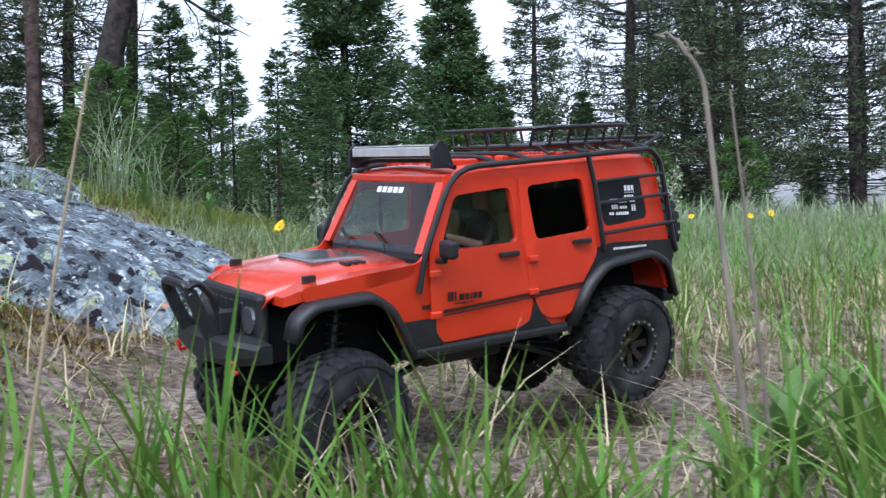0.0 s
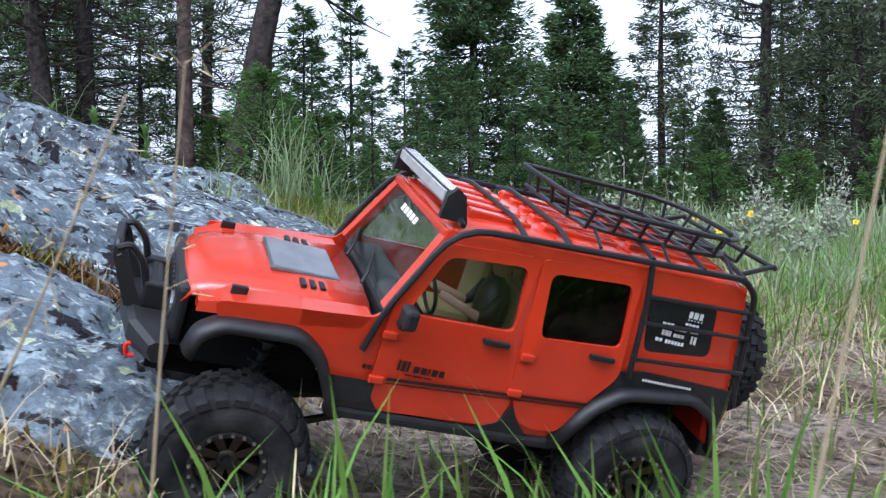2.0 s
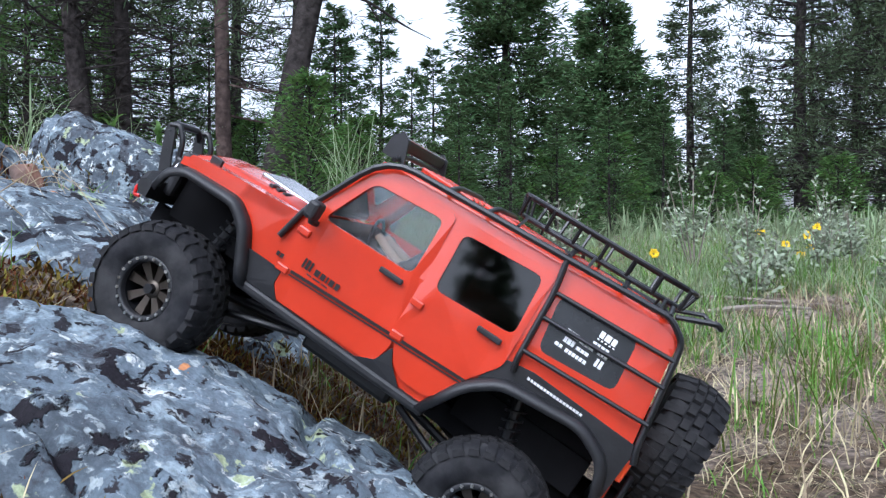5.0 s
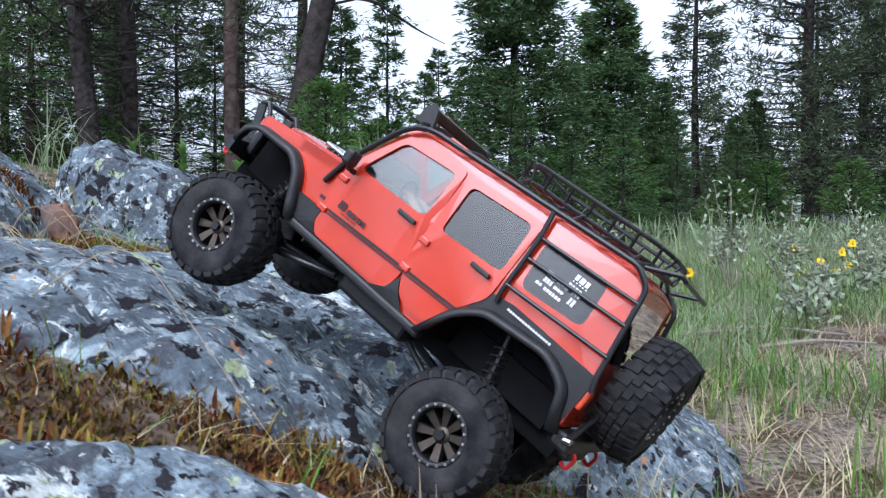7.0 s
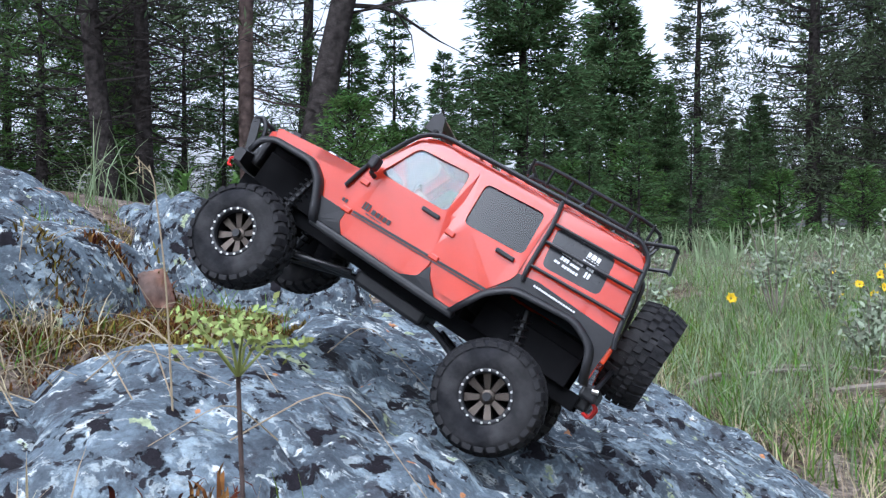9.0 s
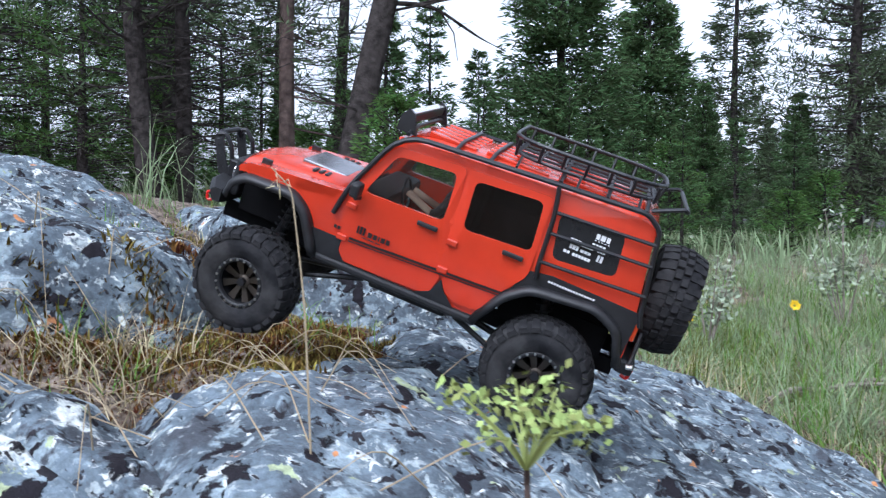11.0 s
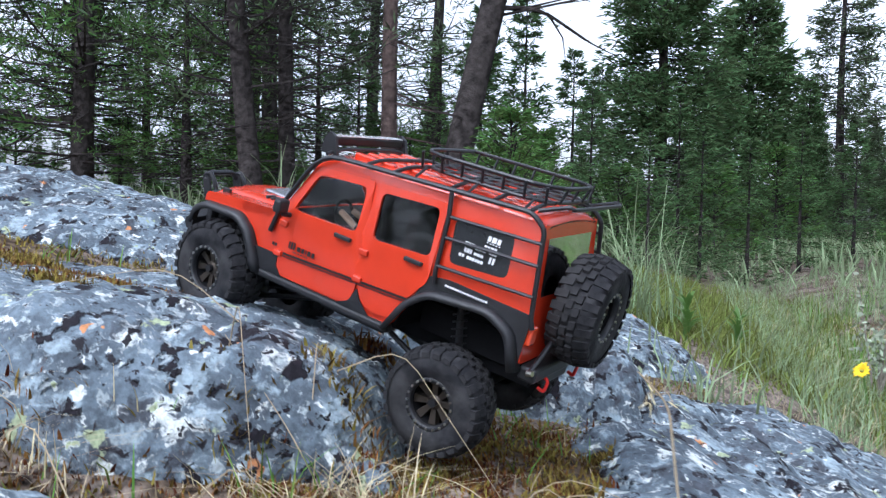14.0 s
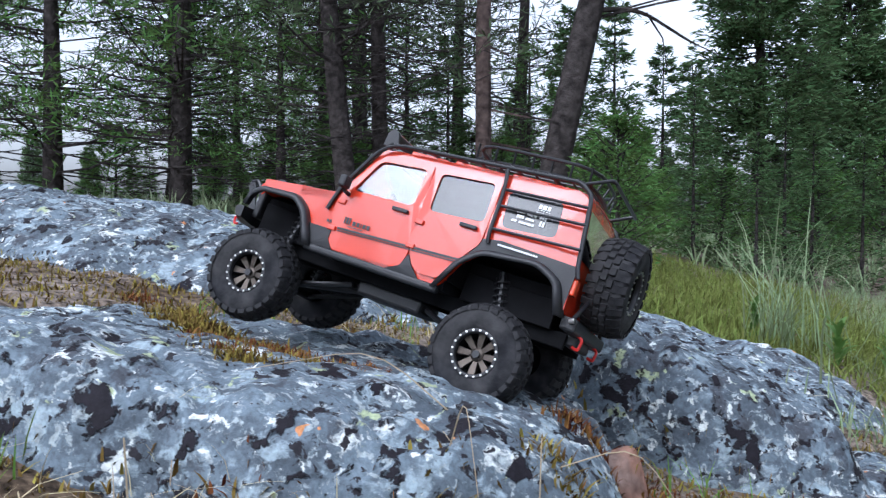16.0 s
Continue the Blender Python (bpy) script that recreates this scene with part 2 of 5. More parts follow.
def soil(x, y):
    """Height of the soil: a slope that climbs to the left of a gently rising meadow."""
    x, y = np.asarray(x, float), np.asarray(y, float)
    u = -x
    z = sum(np.interp(u + d, PROFILE_U, PROFILE_Z) for d in (-0.08, -0.04, 0.0, 0.04, 0.08)) / 5
    z = z - 0.055 * np.clip((1.18 - y) / 0.16, 0, 1) * np.clip((u - 0.95) / 0.15, 0, 1) * np.clip((1.60 - u) / 0.15, 0, 1)
    right = np.clip((0.9 - u) / 0.9, 0, 1)
    z = z + 0.045 * np.clip(y - 1.0, 0, 6) * right - 0.10 * np.clip(y - 2.6, 0, 4) / 4 * np.clip(u / 2, 0, 1)
    return z


def rough(x, y, scale, amount):
    return amount * noise.fractal(Vector((x * scale, y * scale, 3.7)), 0.9, 2.1, 5)


def graded(low, high, step, far, growth=1.16):
    mid = list(np.arange(low, high, step))
    out, d = [], step
    a, b = low, high
    left, right = [], []
    while b < far:
        d *= growth
        a, b = a - d, b + d
        left.append(a)
        right.append(b)
    return left[::-1] + mid + [high] + right


def build_ground():
    xs, ys = graded(-2.8, 1.2, 0.016, 400), graded(0.0, 3.0, 0.016, 400)
    X, Y = np.meshgrid(xs, ys)
    Z = soil(X, Y)
    verts = []
    for x, y, z in zip(X.ravel(), Y.ravel(), Z.ravel()):
        verts.append((x, y, z + rough(x, y, 3.0, 0.012) + rough(x, y, 18.0, 0.006) if abs(x) < 30 and abs(y) < 30 else z))
    w = len(xs)
    faces = [(i * w + j, i * w + j + 1, (i + 1) * w + j + 1, (i + 1) * w + j) for i in range(len(ys) - 1) for j in range(w - 1)]
    ob = mesh_part("ground", verts, faces, SOIL, smooth=True)
    tagged(ob, "dry brown soil slope with litter and thin moss", "ground", kind="structure")


build_ground()

# label, middle, half sizes, turn, height of the top, its slopes along x and y, bend, drop at the edge, steepness of the edge, seed
ROCKS = [
    ("broad sloping grey rock slab with white and black lichen", -0.86, 1.32, 0.39, 0.56, -22, 0.490, -0.54, -0.04, 0.80, 0.14, 7, 1),
    ("low grey lichened rock at the foot of the slab", -0.65, 0.725, 0.30, 0.19, 10, 0.390, -0.50, 0.05, 0.0, 0.13, 6, 2),
    ("pale grey rounded rock with speckled lichen", -1.28, 0.92, 0.31, 0.16, -8, 0.590, -0.36, 0.0, 0.2, 0.14, 7, 3),
    ("long streaked grey rock that falls away to the meadow", -0.70, 1.76, 0.52, 0.54, -10, 0.450, -0.38, 0.0, 0.15, 0.14, 9, 4),
    ("massive rounded grey ledge with white lichen patches", -1.77, 1.45, 0.52, 0.38, 4, 0.750, -0.12, -0.10, 0.05, 0.26, 16, 5),
    ("rough grey outcrop speckled with black lichen", -2.42, 2.10, 0.76, 0.46, -6, 0.915, -0.16, 0.0, 0.0, 0.20, 4, 6),
    ("low grey rock ridge with streaked lichen", -1.40, 2.42, 0.50, 0.36, -6, 0.672, -0.24, 0.0, 0.0, 0.24, 11, 7),
    ("dark-streaked grey rock ridge behind the climb", -1.27, 1.83, 0.26, 0.15, -8, 0.705, -0.40, 0.0, 0.0, 0.17, 7, 11),
    ("flat pale stone lying in the grass", 0.17, 1.60, 0.13, 0.09, 0, 0.215, 0.0, 0.0, 0.0, 0.06, 4, 8),
    ("small grey stone beside the ledge", -1.33, 1.28, 0.05, 0.035, 0, 0.600, 0.0, 0.0, 0.0, 0.06, 4, 9),
    ("broken reddish-grey stone wedged behind the ledge", -1.355, 1.55, 0.048, 0.036, 30, 0.632, 0.3, 0.0, 0.0, 0.06, 5, 10),
]


def rock_height(x, y, cx, cy, rx, ry, turn, top, gx, gy, bend, drop, power, seed):
    """Height of a rock's skin and the place's share of the way to its edge."""
    c, s = math.cos(radians(turn)), math.sin(radians(turn))
    a, b = ((x - cx) * c + (y - cy) * s) / rx, (-(x - cx) * s + (y - cy) * c) / ry
    w = math.atan2(b, a)
    wob = 1 + 0.14 * noise.noise(Vector((math.cos(w) * 1.4, math.sin(w) * 1.4, seed * 5.3))) + 0.05 * noise.noise(Vector((math.cos(w) * 5, math.sin(w) * 5, seed * 2.1)))
    r = math.hypot(a, b) / wob
    return top + gx * (x - cx) + gy * (y - cy) - bend * (x - cx) ** 2 - drop * min(r, 1.2) ** power, r


def build_rock(label, cx, cy, rx, ry, turn, top, gx, gy, bend, drop, power, seed):
    rings, around = 92, 170
    c, s = math.cos(radians(turn)), math.sin(radians(turn))
    big = min(1.0, rx / 0.2)
    verts, faces = [], []
    for i in range(rings + 1):
        r = 1.14 * (i / rings) ** 0.75
        for k in range(around):
            w = k * math.tau / around
            a, b = r * rx * math.cos(w), r * ry * math.sin(w)
            x, y = cx + a * c - b * s, cy + a * s + b * c
            z, q = rock_height(x, y, cx, cy, rx, ry, turn, top, gx, gy, bend, drop, power, seed)
            lump = 0.016 * big * noise.fractal(Vector((x * 5.0 + seed * 9, y * 5.0, z * 7.0)), 0.9, 2.1, 3)
            grain = 0.007 * noise.fractal(Vector((x * 22 + seed, y * 17, z * 22)), 0.8, 2.2, 4)
            strata = 0.006 * big * noise.fractal(Vector((x * 9 + y * 6, z * 40, seed)), 0.8, 2.2, 4)
            crack = -0.016 * max(0.0, 1 - abs(noise.noise(Vector((x * 4.1, y * 4.1 + seed, seed * 2.2)))) * 16)
            pit = -0.010 * max(0.0, noise.noise(Vector((x * 13, y * 13, seed * 3.1))) - 0.35) * 3
            verts.append((x, y, z + lump + grain + strata + crack * big + pit))
    for i in range(rings):
        for k in range(around):
            k2 = (k + 1) % around
            faces.append((i * around + k, (i + 1) * around + k, (i + 1) * around + k2, i * around + k2))
    ob = mesh_part("rock", verts, faces, RED_STONE if "reddish" in label else ROCK, smooth=True)
    tagged(ob, label, "rock", group="lichened rocks")


for row in ROCKS:
    build_rock(*row)


def surface(x, y):
    """Height of whatever is on top at a place: soil or rock."""
    z = float(soil(x, y)) + rough(x, y, 3.0, 0.012) + rough(x, y, 18.0, 0.006)
    for label, *r in ROCKS:
        if math.hypot(x - r[0], y - r[1]) < 1.1 * max(r[2], r[3]):
            z = max(z, rock_height(x, y, *r)[0])
    return z


def on_rock(x, y):
    return any(math.hypot(x - r[1], y - r[2]) < 1.1 * max(r[3], r[4]) and rock_height(x, y, *r[1:])[0] > soil(x, y) + 0.004 for r in ROCKS)


# ---------------- trees ----------------
def needles(verts, faces, p, d, length, width, rnd):
    """One sprig: a narrow leaf-shaped blade pair round the direction d."""
    a = d.orthogonal().normalized()
    a.rotate(Matrix.Rotation(rnd.random() * 6.28, 3, d))
    i = len(verts)
    mid = p + d * length * 0.5
    verts += [p, mid + a * width, p + d * length, mid - a * width]
    faces.append((i, i + 1, i + 2, i + 3))


def conifer(name, seed, height, radius, bare, limbs, sprigs, leaf, bark, trunk_r, lean=(0.0, 0.0), droop=-0.25, sprig=0.11, dead=0, label="", category="tree", spray=0.32, clumps=0):
    """A conifer: a tapered trunk, drooping limbs, and a crown of sprigs along them. bare: share of the height without crown."""
    rnd = random.Random(seed)
    root = new(name)
    root.empty_display_size = 0.1
    bm = bmesh.new()
    line = [Vector((lean[0] * z + 0.03 * height * 0.1 * math.sin(z * 1.3 + seed), lean[1] * z, z)) for z in np.linspace(-0.3, height, 12)]
    tube(bm, line, trunk_r * 1.15, 9, trunk_r * 0.12)

    def at(z):
        s = (z + 0.3) / (height + 0.3) * 11
        i = min(int(s), 10)
        return line[i].lerp(line[i + 1], s - i)

    lv, lf = [], []
    wood = bmesh.new()
    for k in range(limbs):
        s = rnd.random() ** 0.85
        z = height * (bare + (1 - bare) * s)
        top = 1 - s
        reach = radius * (0.10 + 0.90 * top ** 0.75) * rnd.uniform(0.65, 1.12)
        if bare > 0.3:
            reach = radius * (0.3 + 0.7 * math.sin(math.pi * min(1, top * 0.9 + 0.12))) * rnd.uniform(0.5, 1.15)
        w = rnd.random() * math.tau
        out = Vector((math.cos(w), math.sin(w), 0))
        base = at(z)
        rise = droop * rnd.uniform(0.3, 1.4) + 0.35 * (s ** 2)
        pts = [base + out * reach * q + Vector((0, 0, reach * (rise * q + 0.25 * q * q))) for q in (0, 0.35, 0.7, 1.0)]
        tube(wood, pts, max(0.006, trunk_r * 0.16), 4, 0.003)
        n = max(6, int(sprigs * (0.25 + 0.75 * reach / radius)))
        across = Vector((-out.y, out.x, 0))
        if clumps:
            for c in range(clumps):
                q = rnd.uniform(0.25, 1.0) if c else 1.0
                i = min(int(q * 3), 2)
                foot = pts[i].lerp(pts[i + 1], q * 3 - i)
                tip = foot + (across * rnd.gauss(0, 0.30) + out * rnd.uniform(0.0, 0.22) + Vector((0, 0, rnd.gauss(0.04, 0.10)))) * reach
                tube(wood, [foot, foot.lerp(tip, 0.5) + Vector((0, 0, -0.01)), tip], 0.005, 3, 0.002)
                for j in range(n // clumps):
                    d = Vector((rnd.gauss(0, 1), rnd.gauss(0, 1), rnd.gauss(0.25, 0.7))).normalized()
                    p = tip.lerp(foot, abs(rnd.gauss(0, 0.35))) + d * rnd.uniform(0.0, 0.06)
                    needles(lv, lf, p, d, sprig * rnd.uniform(0.6, 1.2), sprig * rnd.uniform(0.06, 0.11), rnd)
            continue
        for j in range(n):
            q = rnd.uniform(0.10 if bare < 0.3 else 0.35, 1.0) ** 0.8
            i = min(int(q * 3), 2)
            sw = rnd.gauss(0, 1) * reach * spray * 0.75 * (1.12 - q)
            p = pts[i].lerp(pts[i + 1], q * 3 - i) + across * sw + out * abs(sw) * 0.5 + Vector((rnd.gauss(0, 0.02), rnd.gauss(0, 0.02), rnd.gauss(-0.03, 0.075))) * reach
            d = (out * rnd.uniform(0.3, 1.0) + across * (math.copysign(0.5, sw) + rnd.gauss(0, 0.35)) + Vector((0, 0, rnd.gauss(0.0, 0.30)))).normalized()
            needles(lv, lf, p, d, sprig * rnd.uniform(0.6, 1.3), sprig * rnd.uniform(0.07, 0.14), rnd)
    for k in range(dead):
        z = height * rnd.uniform(0.06, max(bare, 0.25) + 0.1)
        w = rnd.random() * math.tau
        out = Vector((math.cos(w), math.sin(w), rnd.uniform(-0.25, 0.25)))
        side = Vector((-math.sin(w), math.cos(w), 0.2))
        ln = rnd.uniform(0.4, 1.3)
        pts = [at(z) + out * ln * q + side * 0.12 * ln * math.sin(q * 3 + seed) for q in (0, 0.3, 0.6, 1.0)]
        tube(wood, pts, 0.012, 4, 0.003)
        for q in (0.4, 0.6, 0.8):
            p = at(z) + out * ln * q
            tube(wood, [p, p + (out + side * rnd.choice((-1, 1)) * 0.8).normalized() * ln * 0.3], 0.005, 3, 0.002)
    part("trunk", bm, bark, root, smooth=True)
    part("branchwork", wood, bark, root)
    mesh_part("crown", lv, lf, leaf, root)
    tagged(root, label, category, group="forest trees")
    return root


def put(ob, x, y, turn=0.0, size=1.0):
    ob.matrix_basis = pose(x, y, float(soil(x, y)) - 0.02, 0, 0, turn) @ Matrix.Diagonal((size, size, size, 1))
    return ob


def put_copy(ob, x, y, turn, size, tall=1.0):
    o = copy_thing(ob, Matrix.Identity(4))
    o.matrix_basis = pose(x, y, float(soil(x, y)) - 0.02, 0, 0, turn) @ Matrix.Diagonal((size, size, size * tall, 1))
    return o


def build_forest():
    fir = conifer("fir_tree", 11, 6.6, 1.5, 0.03, 370, 140, FIR, BARK, 0.11, label="tall dense green fir standing behind the meadow", sprig=0.15)
    put(fir, -1.20, 11.3, 20, 0.74)
    fir_b = conifer("fir_tree", 12, 4.5, 1.3, 0.03, 340, 140, FIR, BARK, 0.08, label="pointed green fir at the meadow's far edge", sprig=0.14)
    put(fir_b, 0.27, 17.2, 0, 1.12)
    slim = conifer("slim_conifer", 13, 7.2, 1.05, 0.06, 150, 110, PINE, BARK, 0.10, label="slim dark conifer with gaps between its limbs", sprig=0.15, dead=10)
    put(slim, 2.2, 19.6, 40)
    pine = conifer("pine_tree", 14, 8.5, 1.8, 0.05, 190, 140, PINE, BARK, 0.12, label="dark pine with long ragged limbs", sprig=0.15, dead=26, droop=-0.1, clumps=9)
    put(pine, 3.5, 15.7, 10)
    small = conifer("young_fir", 15, 2.6, 0.55, 0.05, 90, 60, FIR, BARK, 0.035, label="young dark fir in the undergrowth", sprig=0.10)
    put(small, -3.30, 10.8, 0)
    for x, y, turn, size, tall in ((-2.95, 11.9, 70, 1.02, 1.15), (-2.55, 13.9, 200, 1.05, 1.0), (-3.7, 12.6, 30, 1.1, 0.9), (-2.2, 15.0, 100, 1.3, 0.8), (-1.9, 12.2, 250, 0.7, 0.8), (-4.2, 9.0, 160, 0.75, 1.0), (-1.62, 6.9, 15, 0.48, 1.0), (-1.20, 6.5, 95, 0.42, 0.9), (-0.85, 6.9, 170, 0.46, 0.95), (-0.50, 7.3, 240, 0.48, 0.9), (-1.0, 7.7, 320, 0.55, 0.95), (-0.05, 8.0, 60, 0.5, 0.9), (0.5, 8.8, 140, 0.55, 0.9), (1.2, 9.6, 200, 0.6, 0.85)):
        put_copy(small, x, y, turn, size, tall)
    for x, y, turn, size, tall in ((1.15, 16.3, 10, 0.42, 1.0), (2.6, 15.6, 300, 0.42, 0.9), (-4.2, 19.0, 80, 0.30, 0.9), (-6.4, 20.0, 190, 0.5, 0.9)):
        put_copy(fir, x, y, turn, size, tall)
    for x, y, turn, size, tall in ((4.2, 13.3, 120, 0.9, 1.0), (5.4, 15.6, 200, 1.0, 1.05), (6.2, 18.6, 77, 0.9, 1.0), (5.0, 17.6, 290, 0.85, 1.0), (7.0, 14.6, 15, 0.95, 1.0), (8.4, 17.3, 140, 1.0, 1.1), (9.4, 14.0, 230, 0.9, 1.0)):
        put_copy(pine, x, y, turn, size, tall)
    for x, y, turn, size, tall in ((-3.6, 25.0, 70, 0.4, 0.8), (5.6, 23.0, 260, 1.0, 1.0)):
        put_copy(slim, x, y, turn, size, tall)

    lean = conifer("leaning_pine", 21, 8.0, 1.9, 0.42, 60, 130, PINE, BARK, 0.095, lean=(0.24, 0.02), label="leaning pine with dark furrowed bark and dead lower limbs", sprig=0.13, dead=14, clumps=8)
    put(lean, -2.62, 6.34, 0)
    bm = bmesh.new()
    b0 = Vector((0.36, 0.02, 1.55))
    tube(bm, smooth_line([b0, b0 + Vector((0.30, 0.20, 0.02)), b0 + Vector((0.62, 0.40, -0.18)), b0 + Vector((0.80, 0.5, -0.26))]), 0.018, 6, 0.003)
    tube(bm, [b0 + Vector((0.34, 0.22, 0.0)), b0 + Vector((0.44, 0.3, -0.16)), b0 + Vector((0.47, 0.3, -0.36))], 0.009, 5, 0.002)
    tube(bm, [b0 + Vector((0.2, 0.14, 0.02)), b0 + Vector((0.5, 0.3, 0.12)), b0 + Vector((0.62, 0.36, 0.10))], 0.008, 5, 0.002)
    part("dead_limb", bm, BARK, lean, "bare dead limb")
    red = conifer("tall_pine", 22, 9.5, 1.5, 0.42, 60, 130, PINE, RED_BARK, 0.058, label="slender upright pine with reddish bark", sprig=0.13, dead=16, clumps=8)
    put(red, -3.10, 6.76, 0)
    dark = conifer("dark_pine", 23, 9.0, 1.9, 0.08, 105, 105, PINE, BARK, 0.088, lean=(-0.05, 0.0), label="dark pine with many bare lower limbs", sprig=0.13, dead=44, clumps=7)
    put(dark, -3.93, 6.8, 0, 0.72)
    for x, y, turn, size, tall in ((-4.95, 8.55, 90, 0.9, 1.0), (-6.6, 11.2, 220, 1.0, 1.0), (-5.4, 12.6, 170, 1.0, 1.1), (-9.2, 11.4, 20, 1.0, 1.0), (-11.0, 9.0, 90, 1.0, 1.0), (-8.6, 15.0, 10, 1.1, 1.0)):
        put_copy(dark, x, y, turn, size, tall)
    crooked = conifer("crooked_pine", 26, 8.5, 1.8, 0.14, 80, 105, PINE, BARK, 0.105, lean=(0.11, 0.03), label="slanting dark pine with ragged limbs", sprig=0.13, dead=40, droop=0.0, clumps=7)
    put(crooked, -4.02, 6.4, 180, 0.74)
    for x, y, turn, size, tall in ((-8.1, 9.6, 20, 0.9, 1.0), (-4.4, 12.4, 290, 0.9, 1.0)):
        put_copy(crooked, x, y, turn, size, tall)
    green = conifer("green_pine", 24, 5.6, 1.7, 0.08, 90, 130, YOUNG, BARK, 0.10, label="green pine with lacy spreading limbs", sprig=0.12, dead=34, droop=-0.05, clumps=8)
    put(green, -6.2, 7.3, 0)
    for x, y, turn, size, tall in ((-8.0, 7.6, 120, 1.0, 1.0), (-7.1, 8.4, 200, 0.8, 1.0), (-5.1, 7.2, 300, 0.5, 0.8), (-9.6, 8.0, 60, 0.9, 1.0), (-8.8, 12.2, 170, 0.8, 0.9), (-4.9, 9.6, 80, 0.45, 0.9), (-3.6, 10.0, 200, 0.4, 0.9), (-6.4, 10.4, 10, 0.6, 0.9)):
        put_copy(green, x, y, turn, size, tall)
    bush = conifer("young_pine", 25, 0.95, 0.42, 0.02, 80, 90, YOUNG, BARK, 0.02, label="bushy bright green young pine", sprig=0.05, droop=0.2, category="bush", spray=0.5)
    put(bush, -1.85, 4.9, 0, 0.8)
    for x, y, turn, size, tall in ((-2.0, 6.7, 50, 0.9, 0.9), (-1.45, 7.4, 150, 1.0, 0.8), (0.9, 8.4, 220, 0.9, 0.7), (1.5, 9.6, 20, 1.1, 0.8), (2.6, 10.5, 80, 1.2, 0.8), (-0.6, 10.4, 190, 1.3, 0.9), (-2.3, 8.8, 310, 1.2, 0.9), (0.2, 12.0, 10, 1.6, 0.9), (3.8, 11.0, 120, 1.3, 0.9), (-3.4, 8.2, 70, 1.1, 0.8), (-4.4, 7.6, 20, 1.0, 0.8), (-5.2, 8.4, 120, 1.2, 0.8), (-6.1, 8.9, 210, 1.3, 0.8), (-7.3, 9.4, 300, 1.4, 0.8), (-4.0, 9.2, 150, 1.3, 0.8), (-2.9, 9.6, 260, 1.2, 0.8), (-8.4, 9.0, 40, 1.4, 0.8)):
        put_copy(bush, x, y, turn, size, tall)

    # far rows that close the forest behind
    rnd = random.Random(5)
    for k in range(46):
        w, far = radians(-62 + 2.3 * k + rnd.uniform(-1, 1)), rnd.uniform(24, 34)
        x, y = math.sin(w) * far, math.cos(w) * far
        size = rnd.uniform(0.32, 0.45) if -18 < math.degrees(w) < 24 else rnd.uniform(0.32, 0.50)
        if math.degrees(w) < -14:
            size *= 0.85
        put_copy(rnd.choice((fir, slim, fir)), x, y, rnd.uniform(0, 360), size, rnd.uniform(0.85, 1.1))

    # unseen trees added round behind the camera, to darken reflections in the truck's side
    for k in range(44):
        w, far = radians(62 + 5.4 * k + rnd.uniform(-2, 2)), rnd.uniform(13, 22)
        put_copy(rnd.choice((fir, pine, dark, fir)), math.sin(w) * far, math.cos(w) * far, rnd.uniform(0, 360), rnd.uniform(0.75, 1.15), rnd.uniform(0.9, 1.15))


build_forest()


# ---------------- grass and herbs ----------------
def blade(verts, faces, x, y, z, h, lean, turn, width, curl=0.5):
    """One bent blade of grass of three joints."""
    dx, dy = math.cos(turn), math.sin(turn)
    i = len(verts)
    for q, w in ((0, 1), (0.4, 0.85), (0.75, 0.55)):
        o = lean * h * (q ** (1 + curl))
        px, py, pz = x + dx * o, y + dy * o, z + h * q * (1 - 0.35 * lean * q)
        verts.append((px - dy * width * w, py + dx * width * w, pz))
        verts.append((px + dy * width * w, py - dx * width * w, pz))
    o = lean * h
    verts.append((x + dx * o, y + dy * o, z + h * (1 - 0.35 * lean)))
    faces += [(i, i + 1, i + 3, i + 2), (i + 2, i + 3, i + 5, i + 4), (i + 4, i + 5, i + 6)]


def sward(name, label, mat, count, where, height, width, lean, seed, keep=None):
    """A stretch of grass as one mass. where: draws a place; keep: whether it may grow there."""
    rnd = random.Random(seed)
    verts, faces = [], []
    done = 0
    while done < count:
        x, y = where(rnd)
        done += 1
        if keep and not keep(x, y):
            continue
        k = rnd.randint(2, 5)
        for j in range(k):
            a, b = x + rnd.gauss(0, 0.012), y + rnd.gauss(0, 0.012)
            blade(verts, faces, a, b, surface(a, b) - 0.01, height * rnd.uniform(0.45, 1.2), lean * rnd.uniform(0.1, 1.3), rnd.random() * 6.28, width * rnd.uniform(0.6, 1.2))
    ob = mesh_part(name, verts, faces, mat)
    tagged(ob, label, "grass", kind="stuff")


def meadow_patch(x, y):
    """Meadow grass grows in patches and stays off the rocks."""
    return noise.noise(Vector((x * 2.2, y * 2.2, 8.0))) > -0.12 - 0.25 * min(1.0, max(0.0, (y - 2.0) / 2)) and not on_rock(x, y)


def soil_only(x, y):
    return not on_rock(x, y)


def off_moss(x, y):
    """Thin straw grows off the rocks and seldom in the mossy hollow below the ledge."""
    return not on_rock(x, y) and not (-1.45 < x < -1.12 and 1.05 < y < 1.7 and noise.noise(Vector((x * 9, y * 9, 2.0))) < 0.25)


